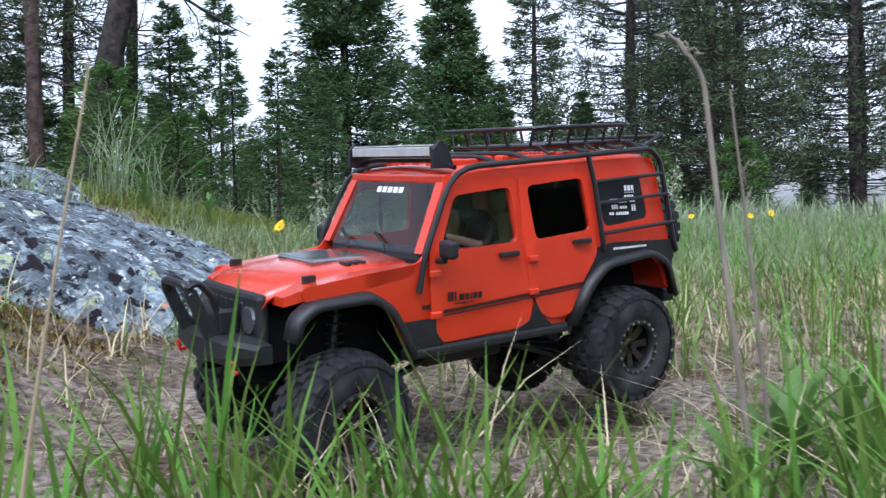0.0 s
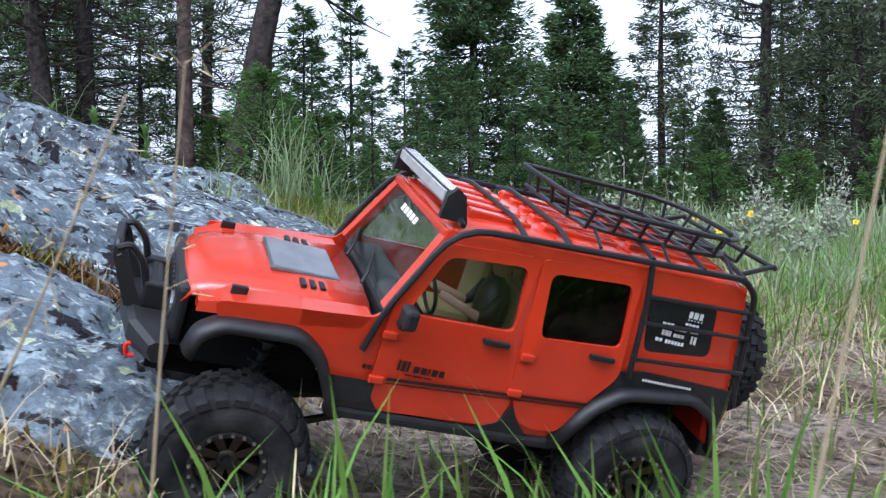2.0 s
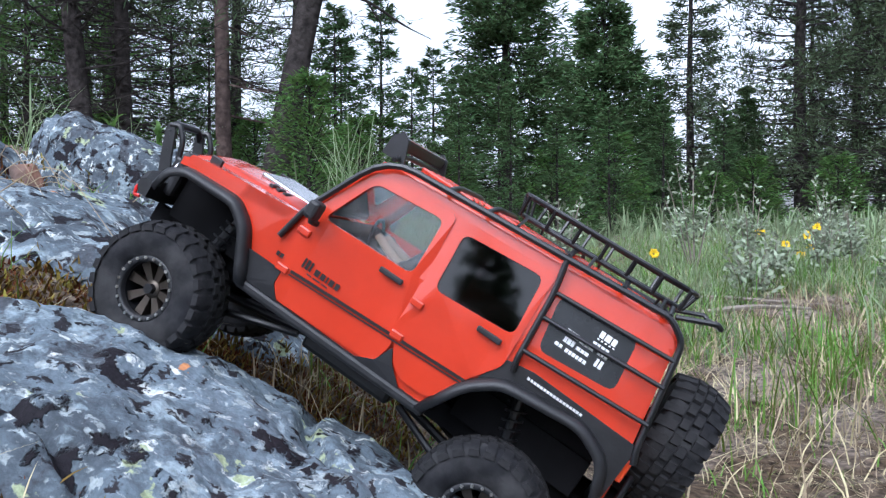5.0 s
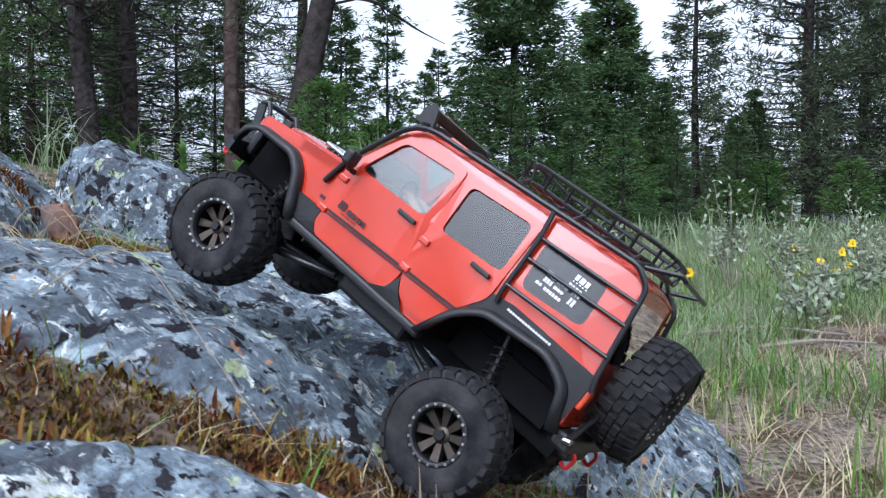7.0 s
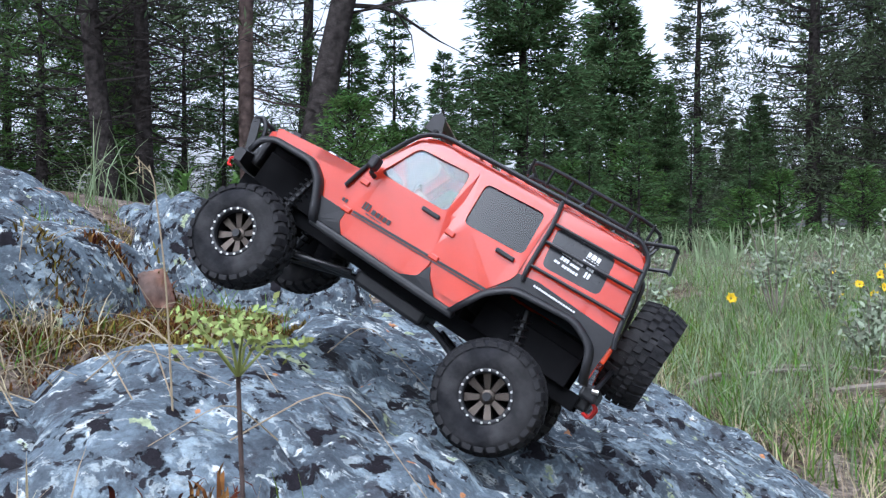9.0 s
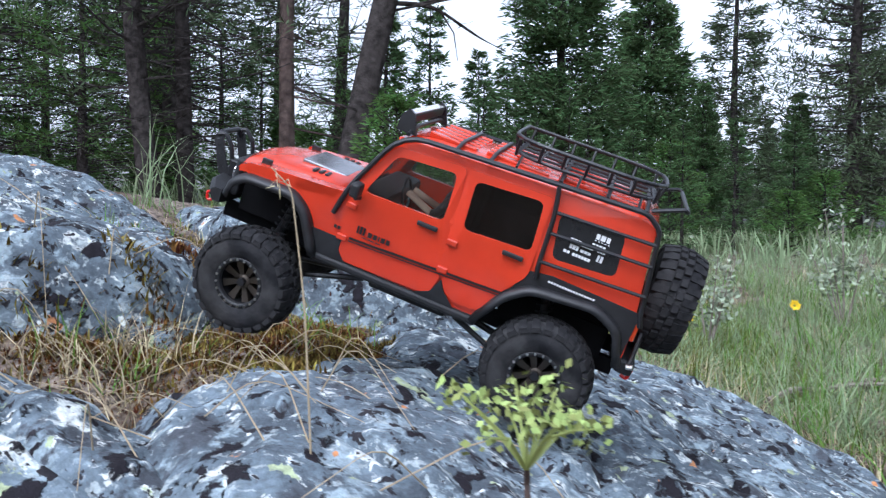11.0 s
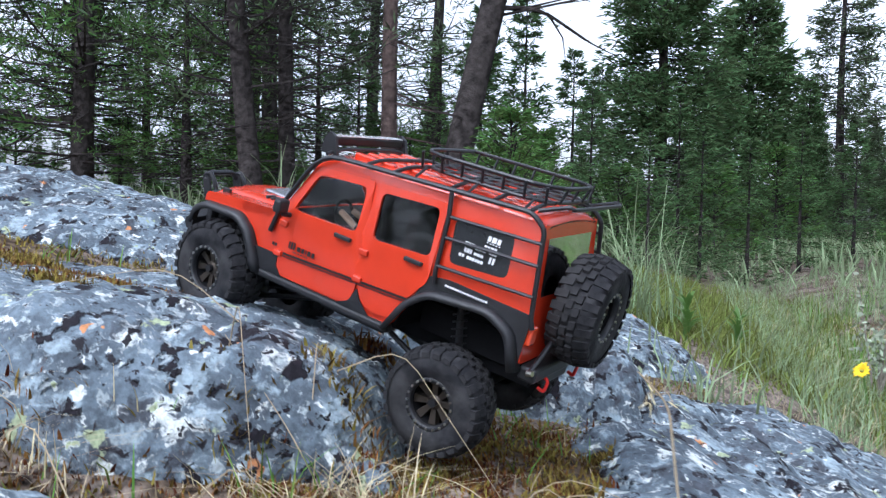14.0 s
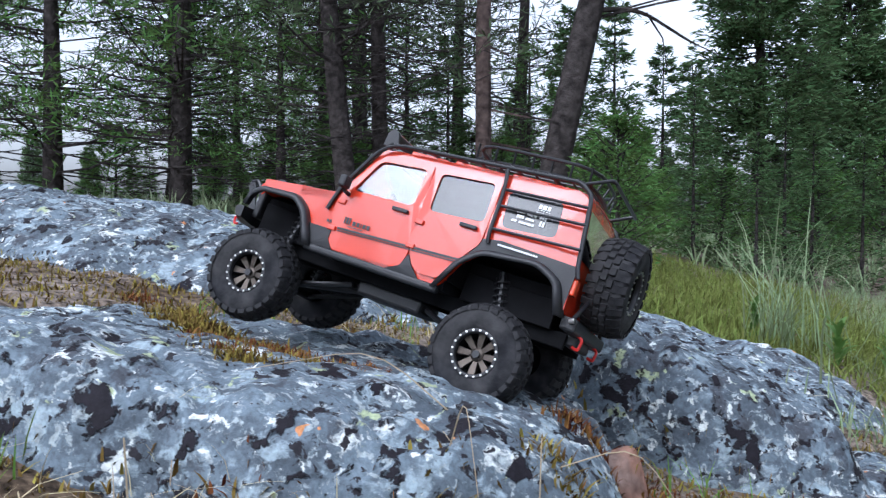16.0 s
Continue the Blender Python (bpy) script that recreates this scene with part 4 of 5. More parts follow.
def rounded(pts, r=0.005, steps=3):
    """A closed loop with its corners rounded."""
    out = []
    n = len(pts)
    for i in range(n):
        a, b, c = (Vector((*pts[(i + k) % n], 0)) for k in (-1, 0, 1))
        d = min(r, (a - b).length * 0.45, (c - b).length * 0.45)
        p, q = b + (a - b).normalized() * d, b + (c - b).normalized() * d
        for k in range(steps + 1):
            s = k / steps
            v = p * (1 - s) ** 2 + b * 2 * s * (1 - s) + q * s * s
            out.append((v.x, v.y))
    return out


def side_plate(loop, holes, side, proud, thick):
    """A panel of the truck's side from outlines in x and z, with openings, following the shell's width."""
    bm = bmesh.new()
    edges = []
    for ring in (loop, *holes):
        vs = [bm.verts.new((x, 0, z)) for x, z in ring]
        edges += [bm.edges.new((vs[i], vs[(i + 1) % len(vs)])) for i in range(len(vs))]
    bmesh.ops.triangle_fill(bm, use_beauty=True, use_dissolve=False, edges=edges, normal=(0, 1, 0))
    r = bmesh.ops.extrude_face_region(bm, geom=list(bm.faces))
    inner = {v for v in r["geom"] if isinstance(v, bmesh.types.BMVert)}
    for v in bm.verts:
        w = half_width(v.co.x, v.co.z) + proud - (thick if v in inner else 0)
        v.co.y = side * w
    bmesh.ops.recalc_face_normals(bm, faces=list(bm.faces))
    return bm


FRONT_WINDOW = [(0.2205, 0.1290), (0.2010, 0.1735), (0.1400, 0.1785), (0.1372, 0.1310)]
REAR_WINDOW = [(0.1165, 0.1310), (0.1210, 0.1785), (0.0530, 0.1835), (0.0480, 0.1355)]
QUARTER = [(0.0275, 0.1365), (0.0350, 0.1790), (-0.0290, 0.1830), (-0.0345, 0.1415)]


def shell_side(side):
    loop = rounded([(0.252, 0.053), (0.2705, 0.086), (0.2905, 0.103), (0.3420, 0.100), (0.3460, 0.112), (0.2400, 0.1215), (0.2330, 0.1300), (0.2070, 0.1850), (0.1950, 0.1915), (-0.0400, 0.2010), (-0.0530, 0.1960), (-0.0690, 0.100), (-0.0700, 0.068), (-0.0600, 0.070), (-0.0550, 0.090), (-0.0300, 0.108), (0.0330, 0.104), (0.0560, 0.085), (0.0740, 0.052)], 0.006)
    part("side_panel", side_plate(loop, [rounded(w, 0.007) for w in (FRONT_WINDOW, REAR_WINDOW, QUARTER)], side, 0.0, 0.003), RED, truck)
    front = rounded([(0.2300, 0.062), (0.2320, 0.1270), (0.2075, 0.1815), (0.1335, 0.1870), (0.1215, 0.0760), (0.1260, 0.0600), (0.1360, 0.0560), (0.2200, 0.0540)], 0.006)
    door = part("door", side_plate(front, [rounded(FRONT_WINDOW, 0.007)], side, 0.0022, 0.0022), RED, truck)
    rear = rounded([(0.1265, 0.0930), (0.1305, 0.1870), (0.0455, 0.1905), (0.0420, 0.1120), (0.0600, 0.0880), (0.0760, 0.0600), (0.1000, 0.0590), (0.1130, 0.0660)], 0.006)
    door2 = part("door", side_plate(rear, [rounded(REAR_WINDOW, 0.007)], side, 0.0022, 0.0022), RED, truck)
    for w, mat, name in ((FRONT_WINDOW, GLASS, "window_pane"), (REAR_WINDOW, SMOKED, "window_pane"), (QUARTER, DECAL, "decal_window")):
        grow = [((x - sum(p[0] for p in w) / 4) * 1.04 + sum(p[0] for p in w) / 4, (z - sum(p[1] for p in w) / 4) * 1.05 + sum(p[1] for p in w) / 4) for x, z in w]
        pane = part(name, side_plate(rounded(grow, 0.007), [], side, -0.0005, 0.0008), mat, truck)
        pane.visible_shadow = mat is DECAL
    for d, hx, hz in ((door, 0.1430, 0.1215), (door2, 0.0560, 0.1260)):
        bm = bmesh.new()
        y = side * (half_width(hx, hz) + 0.0045)
        box(bm, hx - 0.004, hx + 0.017, y - 0.0018, y + 0.0018, hz - 0.0020, hz + 0.0024, 0.001)
        tube(bm, [(hx - 0.002, y - side * 0.003, hz), (hx - 0.002, y, hz)], 0.002, 6)
        tube(bm, [(hx + 0.015, y - side * 0.003, hz), (hx + 0.015, y, hz)], 0.002, 6)
        part("handle", bm, BLACK, d, "black door handle")
    for d, hx, hzs in ((door, 0.2290, (0.078, 0.112)), (door2, 0.1230, (0.086, 0.115))):
        for hz in hzs:
            bm = bmesh.new()
            y = side * (half_width(hx, hz) + 0.003)
            box(bm, hx - 0.007, hx + 0.004, y - 0.002, y + 0.002, hz - 0.003, hz + 0.003, 0.0012)
            part("hinge", bm, RED, d)
    # stripe and lettering as plain bars
    bm = bmesh.new()
    for z0, z1, x0, x1 in ((0.0785, 0.0812, 0.050, 0.2200), (0.0762, 0.0775, 0.050, 0.2200)):
        vs = []
        for x in np.linspace(x0, x1, 12):
            k = 0.045 * (0.22 - x)
            vs.append((bm.verts.new((x, side * (half_width(x, z0 + k) + 0.0036), z0 + k)), bm.verts.new((x, side * (half_width(x, z1 + k) + 0.0036), z1 + k))))
        for a, b in zip(vs, vs[1:]):
            bm.faces.new((a[0], b[0], b[1], a[1]))
    part("stripe", bm, BLACK_PRINT, truck)
    bars(side, 0.2150, 0.0872, [0.0020, 0.0030, 0.0020], 0.0080, 0.0009, BLACK_PRINT, 0.0030, -0.02)
    bars(side, 0.2030, 0.0872, [0.0045, 0.0040, 0.0015, 0.0042, 0.0038], 0.0052, 0.0014, BLACK_PRINT, 0.0030, -0.02)
    bars(side, 0.2080, 0.0842, [0.0050, 0.0070, 0.0060], 0.0012, 0.0012, BLACK_PRINT, 0.0030, -0.02)
    bars(side, 0.2390, 0.0830, [0.0030, 0.0030, 0.0030], 0.0036, 0.0008, BLACK_PRINT, 0.0008, -0.02)
    # the rear quarter's print: a bold mark above rows of small ones
    bars(side, -0.0040, 0.1700, [0.0036, 0.0046, 0.0036], 0.0052, 0.0010, WHITE, 0.0004, -0.05)
    bars(side, -0.0040, 0.1680, [0.0016] * 5, 0.0010, 0.0016, WHITE, 0.0004, -0.05)
    bars(side, -0.0030, 0.1640, [0.0030, 0.0022, 0.0030, 0.0026], 0.0018, 0.0008, WHITE, 0.0004, -0.05)
    bars(side, 0.0175, 0.1590, [0.0034, 0.0030, 0.0030], 0.0040, 0.0006, WHITE, 0.0004, -0.05)
    bars(side, 0.0055, 0.1585, [0.0040, 0.0030, 0.0036], 0.0036, 0.0005, WHITE, 0.0004, -0.05)
    bars(side, -0.0100, 0.1588, [0.0022, 0.0020, 0.0024], 0.0040, 0.0006, WHITE, 0.0004, -0.05)
    bars(side, 0.0160, 0.1530, [0.0026, 0.0030, 0.0024], 0.0042, 0.0004, WHITE, 0.0004, -0.05)
    bars(side, 0.0050, 0.1532, [0.0034, 0.0030, 0.0030], 0.0026, 0.0004, WHITE, 0.0004, -0.05)
    bars(side, -0.0120, 0.1505, [0.0022, 0.0026], 0.0062, 0.0010, WHITE, 0.0004, -0.05)
    bars(side, 0.0200, 0.1478, [0.0030, 0.0026], 0.0026, 0.0006, WHITE, 0.0004, -0.05)
    bars(side, 0.0110, 0.1474, [0.0026, 0.0022, 0.0026, 0.0022, 0.0026, 0.0026], 0.0028, 0.0006, WHITE, 0.0004, -0.05)
    bars(side, 0.0220, 0.1156, [0.0022] * 17, 0.0020, 0.0006, WHITE, 0.0040, -0.05)


def bars(side, x, z, widths, height, gap, mat, proud, slope):
    """A line of plain bars in place of lettering, running back from x."""
    for w in widths:
        bm = bmesh.new()
        vs = []
        for a, c in ((x, z), (x - w, z), (x - w, z + height), (x, z + height)):
            c += slope * (a - 0.1) * -0.2
            vs.append(bm.verts.new((a, side * (half_width(a, c) + proud), c)))
        bm.faces.new(vs if side > 0 else vs[::-1])
        part("lettering", bm, mat, truck)
        x -= w + gap


def loft(name, sections, mat, parent, smooth=True, closed=True):
    """A skin over cross sections with equal numbers of points."""
    bm = bmesh.new()
    rows = [[bm.verts.new(p) for p in s] for s in sections]
    n = len(rows[0])
    for a, b in zip(rows, rows[1:]):
        for k in range(n if closed else n - 1):
            bm.faces.new((a[k], a[(k + 1) % n], b[(k + 1) % n], b[k]))
    if closed:
        bm.faces.new(rows[0][::-1])
        bm.faces.new(rows[-1])
    bmesh.ops.recalc_face_normals(bm, faces=list(bm.faces))
    return part(name, bm, mat, parent, smooth=smooth)


def arch_section(x, z, half, crown, drop, thick, n=10):
    """Cross section across the truck: a crowned sheet with rounded shoulders."""
    top = []
    for k in range(n + 1):
        s = -1 + 2 * k / n
        top.append((x, half * s, z + crown * (1 - s * s) - (drop if abs(s) > 0.99 else 0)))
    return top + [(x, y * 0.97, zz - thick) for _, y, zz in reversed(top)]


def flare(side, pts, out, name="fender_flare"):
    """A wheel-arch flare: a rounded lip that stands out from the shell along an arch."""
    pts = smooth_line([(x, 0, z) for x, z in pts], 5)
    rows = []
    for p in pts:
        w = half_width(p.x, p.z) - 0.003
        rows.append((p, w))
    bm = bmesh.new()
    rings = []
    mid = sum((p for p, _ in rows), Vector()) / len(rows)
    for p, w in rows:
        d = (p - Vector((mid.x, 0, mid.z - 0.04))).normalized()
        prof = ((0.0, 0.0045), (out * 0.75, 0.0030), (out, 0.0), (out, -0.0045), (out * 0.9, -0.0050), (out * 0.85, -0.0015), (0.0, 0.0))
        rings.append([bm.verts.new(Vector((p.x, side * (w + o), p.z)) + d * h) for o, h in prof])
    for a, b in zip(rings, rings[1:]):
        for k in range(len(a)):
            bm.faces.new((a[k], a[(k + 1) % len(a)], b[(k + 1) % len(a)], b[k]))
    bm.faces.new(rings[0])
    bm.faces.new(rings[-1][::-1])
    bmesh.ops.recalc_face_normals(bm, faces=list(bm.faces))
    part(name, bm, BLACK, truck, smooth=True)


def lathe(profile, steps=48, axis_y=True):
    """A body of revolution round the y axis from radius and y pairs."""
    bm = bmesh.new()
    rings = [[bm.verts.new((r * math.cos(k * math.tau / steps), y, r * math.sin(k * math.tau / steps))) for k in range(steps)] for r, y in profile]
    for a, b in zip(rings, rings[1:]):
        for k in range(steps):
            bm.faces.new((a[k], a[(k + 1) % steps], b[(k + 1) % steps], b[k]))
    return bm


TYRE_R = 0.0570


def build_wheel():
    """Wheel with its face to +y: dished rim with spokes, lugged tyre, bolted ring."""
    R, W = TYRE_R, 0.0225
    bm = lathe([(0.0227, 0.0150), (0.0220, 0.0060), (0.0202, -0.0060), (0.0100, -0.0065), (0.0001, -0.0065)], 40)
    wheel = part("wheel", bm, HOLLOW, truck, "dark wheel barrel")
    bm = lathe([(0.0076, -0.004), (0.0076, 0.0100), (0.0068, 0.0112), (0.0001, 0.0112)], 24)
    part("hub", bm, BRONZE, wheel, "gunmetal hub", smooth=True)
    spoke_mesh = None
    for k in range(8):
        if spoke_mesh is None:
            bm = bmesh.new()
            vs = [bm.verts.new(p) for p in ((0.0062, 0.0030, -0.0030), (0.0222, 0.0040, -0.0046), (0.0222, 0.0120, -0.0040), (0.0062, 0.0100, -0.0024), (0.0062, 0.0030, 0.0030), (0.0222, 0.0040, 0.0046), (0.0222, 0.0120, 0.0040), (0.0062, 0.0100, 0.0024))]
            for f in ((0, 1, 2, 3), (7, 6, 5, 4), (0, 4, 5, 1), (1, 5, 6, 2), (2, 6, 7, 3), (3, 7, 4, 0)):
                bm.faces.new([vs[i] for i in f])
            bmesh.ops.recalc_face_normals(bm, faces=list(bm.faces))
            ob = part("spoke", bm, BRONZE, wheel)
            spoke_mesh = ob.data
        else:
            ob = new("spoke", spoke_mesh)
            ob.parent = wheel
        ob.matrix_basis = Matrix.Rotation(k * math.tau / 8, 4, "Y")
    bm = lathe([(0.0232, -0.020), (0.0260, -W), (0.0400, -W), (0.0500, -0.0205), (0.0535, -0.016), (0.0540, 0.0), (0.0535, 0.016), (0.0500, 0.0205), (0.0400, W + 0.001), (0.0290, W), (0.0262, 0.0205), (0.0245, 0.0185)], 64)
    bmesh.ops.recalc_face_normals(bm, faces=list(bm.faces))
    part("tyre", bm, RUBBER, wheel, "chunky black lugged tyre", smooth=True)
    lugs = 26
    for y0, y1, r0, r1, off, half in ((-0.0072, -0.0008, 0.0525, R, 0.0, 0.0047), (0.0008, 0.0072, 0.0525, R, 0.5, 0.0047), (0.0085, 0.0212, 0.0470, R - 0.0006, 0.15, 0.0046), (-0.0212, -0.0085, 0.0470, R - 0.0006, 0.65, 0.0046)):
        bm = bmesh.new()
        vs = []
        for r, sh in ((r0, 1.0), (r1, 0.82)):
            for y, t in ((y0, -half), (y1, -half), (y1, half), (y0, half)):
                rr = r - (0.0045 if abs(y) > 0.02 and r == r1 else 0)
                a = (t * sh + 0.30 * y / 0.02 * 0.006) / rr
                vs.append(bm.verts.new((rr * math.cos(a), y * (1.09 if abs(y) > 0.02 else 1), rr * math.sin(a))))
        for f in ((4, 5, 6, 7), (0, 1, 5, 4), (1, 2, 6, 5), (2, 3, 7, 6), (3, 0, 4, 7)):
            bm.faces.new([vs[i] for i in f])
        bmesh.ops.recalc_face_normals(bm, faces=list(bm.faces))
        first = part("tread_lug", bm, RUBBER, wheel)
        for k in range(lugs):
            ob = first if k == 0 else new("tread_lug", first.data)
            ob.parent = wheel
            ob.matrix_basis = Matrix.Rotation(-(k + off) * math.tau / lugs, 4, "Y")
    bm = lathe([(0.0220, 0.0150), (0.0220, 0.0200), (0.0232, 0.0212), (0.0264, 0.0212), (0.0273, 0.0200), (0.0265, 0.0180)], 48)
    part("clamp_ring", bm, BLACK, wheel, "black clamp ring", smooth=True)
    bm = bmesh.new()
    tube(bm, [(0.0247, 0.0205, 0), (0.0247, 0.0226, 0)], 0.0013, 6)
    first = part("bolt", bm, SILVER, wheel, "bright bolt head")
    for k in range(1, 20):
        ob = new("bolt", first.data)
        ob.parent = wheel
        ob["label"] = "bright bolt head"
        ob.matrix_basis = Matrix.Rotation(k * math.tau / 20, 4, "Y")
    bm = bmesh.new()
    tube(bm, [(0, 0.010, 0), (0, 0.0160, 0)], 0.0045, 6)
    part("hub_nut", bm, STEEL, wheel)
    return wheel


def build_truck():
    for side in (1, -1):
        shell_side(side)
    # roof
    secs = []
    for x, z, half in ((0.2040, 0.1880, 0.0760), (0.1980, 0.1925, 0.0755), (0.1700, 0.1955, 0.0750), (0.0800, 0.1995, 0.0745), (0.0000, 0.2025, 0.0735), (-0.0420, 0.2030, 0.0720), (-0.0540, 0.1985, 0.0715)):
        secs.append(arch_section(x, z, half, 0.005, 0.003, 0.003))
    loft("roof", secs, RED, truck)
    for x0, x1 in ((0.185, 0.135), (0.125, 0.060), (0.050, -0.035)):
        bm = bmesh.new()
        for y in (-0.045, -0.022, 0.0, 0.022, 0.045):
            box(bm, x1, x0, y - 0.005, y + 0.005, 0.196 + 0.032 * (0.19 - x0), 0.2022 + 0.032 * (0.19 - (x0 + x1) / 2), 0.0015)
        part("roof_rib", bm, RED, truck)
    # windscreen
    for y0, y1 in ((-0.083, -0.072), (0.072, 0.083)):
        k = 1 if y0 > 0 else -1
        bm = bmesh.new()
        vs = [bm.verts.new(p) for p in ((0.2360, y0, 0.128), (0.2360, y1, 0.128), (0.2050, y1 - k * 0.008, 0.190), (0.2050, y0 - k * 0.008, 0.190), (0.2290, y0, 0.128), (0.2290, y1, 0.128), (0.1990, y1 - k * 0.008, 0.190), (0.1990, y0 - k * 0.008, 0.190))]
        for f in ((0, 1, 2, 3), (7, 6, 5, 4), (0, 3, 7, 4), (1, 5, 6, 2), (3, 2, 6, 7), (0, 4, 5, 1)):
            bm.faces.new([vs[i] for i in f])
        bmesh.ops.recalc_face_normals(bm, faces=list(bm.faces))
        part("windscreen_pillar", bm, RED, truck)
    bm = bmesh.new()
    box(bm, 0.2000, 0.2080, -0.075, 0.075, 0.1830, 0.1910, 0.002)
    part("windscreen_header", bm, RED, truck)
    bm = bmesh.new()
    vs = [bm.verts.new(p) for p in ((0.2345, -0.076, 0.127), (0.2345, 0.076, 0.127), (0.2055, 0.070, 0.187), (0.2055, -0.070, 0.187))]
    bm.faces.new(vs)
    pane = part("windscreen_pane", bm, GLASS, truck)
    pane.visible_shadow = False
    bm = bmesh.new()
    for k in range(5):
        y = 0.020 - k * 0.009
        vs = [bm.verts.new(p) for p in ((0.2120, y, 0.1745), (0.2120, y - 0.007, 0.1745), (0.2098, y - 0.007, 0.1795), (0.2098, y, 0.1795))]
        bm.faces.new(vs)
    part("windscreen_lettering", bm, WHITE, truck)
    for y in (0.035, -0.025):
        bm = bmesh.new()
        tube(bm, [(0.2420, y, 0.1265), (0.2370, y - 0.008, 0.133), (0.2290, y - 0.035, 0.1400)], 0.0013, 6)
        part("wiper", bm, BLACK, truck)
    # hood and nose
    secs = []
    for x, z, half in ((0.2400, 0.1195, 0.0780), (0.2800, 0.1180, 0.0735), (0.3200, 0.1150, 0.0680), (0.3480, 0.1105, 0.0630), (0.3590, 0.1060, 0.0600), (0.3640, 0.0990, 0.0585)):
        secs.append(arch_section(x, z, half, 0.0060, 0.003, 0.003))
    hood = loft("hood", secs, RED, truck)
    for side in (1, -1):
        loft("fender", [[(x, side * a, z0), (x, side * b, z0), (x, side * b, z1), (x, side * a, z1)] for x, a, b, z0, z1 in ((0.2420, 0.055, 0.0860, 0.112, 0.1205), (0.2900, 0.050, 0.0860, 0.106, 0.1175), (0.3350, 0.045, 0.0840, 0.103, 0.1130), (0.3550, 0.045, 0.0760, 0.098, 0.1050))], RED, truck, smooth=False)
        bm = bmesh.new()
        box(bm, 0.3250, 0.3360, side * 0.0700 - 0.002, side * 0.0700 + 0.002, 0.1060, 0.1190, 0.001)
        part("hood_latch", bm, BLACK, hood)
    bm = bmesh.new()
    box(bm, 0.2560, 0.3080, -0.0330, 0.0330, 0.1200, 0.1252, 0.002)
    part("hood_vent", bm, CHROME, hood, "glossy dark vent panel")
    for y in (0.047, -0.047):
        bm = bmesh.new()
        for x in (0.270, 0.277, 0.284):
            box(bm, x, x + 0.004, y - 0.007, y + 0.007, 0.1195, 0.1232, 0.0008)
        part("hood_slot", bm, BLACK, hood)
    bm = bmesh.new()
    box(bm, 0.3580, 0.3680, -0.0580, 0.0580, 0.0640, 0.1060, 0.004)
    for k in range(7):
        y = -0.030 + k * 0.010
        box(bm, 0.3670, 0.3695, y - 0.0030, y + 0.0030, 0.0720, 0.0980, 0.001)
    grille = part("grille", bm, BLACK, truck, "black slotted grille")
    for y in (-0.044, 0.044):
        bm = bmesh.new()
        tube(bm, [(0.3670, y, 0.086), (0.3700, y, 0.086)], 0.0105, 20)
        part("headlight", bm, CHROME, grille, "round clear headlight")
    # inner tub, floor and firewall
    bm = bmesh.new()
    box(bm, 0.0700, 0.2450, -0.0780, 0.0780, 0.0500, 0.0620)
    box(bm, 0.2380, 0.2440, -0.0790, 0.0790, 0.0620, 0.1180)
    box(bm, -0.0640, 0.0700, -0.0760, 0.0760, 0.1060, 0.1120)
    box(bm, 0.0640, 0.0700, -0.0760, 0.0760, 0.0620, 0.1080)
    part("cab_floor", bm, HOLLOW, truck)
    bm = bmesh.new()
    box(bm, 0.2000, 0.2330, -0.0760, 0.0760, 0.1080, 0.1270, 0.005)
    part("dashboard", bm, BLACK, truck)
    bm = bmesh.new()
    for k in range(24):
        a, b = k * math.tau / 24, (k + 1) * math.tau / 24
        tube(bm, [(0.1900 + 0.004 * math.sin(a), 0.038 + 0.016 * math.cos(a), 0.132 + 0.015 * math.sin(a)), (0.1900 + 0.004 * math.sin(b), 0.038 + 0.016 * math.cos(b), 0.132 + 0.015 * math.sin(b))], 0.0016, 6)
    part("steering_wheel", bm, BLACK, truck)
    for y in (0.038, -0.038):
        bm = bmesh.new()
        box(bm, 0.1250, 0.1700, y - 0.022, y + 0.022, 0.0900, 0.1020, 0.006)
        box(bm, 0.1180, 0.1300, y - 0.021, y + 0.021, 0.0980, 0.1550, 0.006)
        box(bm, 0.1170, 0.1270, y - 0.012, y + 0.012, 0.1540, 0.1720, 0.005)
        part("seat", bm, TAN, truck, "tan bucket seat")
    # the doll at the wheel, one plain shape
    bm = bmesh.new()
    bmesh.ops.create_uvsphere(bm, u_segments=16, v_segments=10, radius=1, matrix=Matrix.Translation((0.141, 0.040, 0.166)) @ Matrix.Diagonal((0.0085, 0.0075, 0.0105, 1)))
    bmesh.ops.create_uvsphere(bm, u_segments=16, v_segments=10, radius=1, matrix=Matrix.Translation((0.140, 0.040, 0.130)) @ Matrix.Diagonal((0.0120, 0.0210, 0.0270, 1)))
    for y in (0.058, 0.022):
        tube(bm, smooth_line([(0.141, y, 0.146), (0.152, y + 0.002, 0.126), (0.186, 0.038 + (y - 0.04) * 0.6, 0.136)]), 0.0048, 8, 0.0035)
    doll = part("driver_doll", bm, SKIN, truck, "small doll in a black shirt", smooth=True)
    doll.data.materials.append(BLACK_PRINT)
    for f in doll.data.polygons:
        c = f.center
        f.material_index = 1 if c.z < 0.157 and c.x < 0.156 else 0
    # back wall and rear window
    bm = bmesh.new()
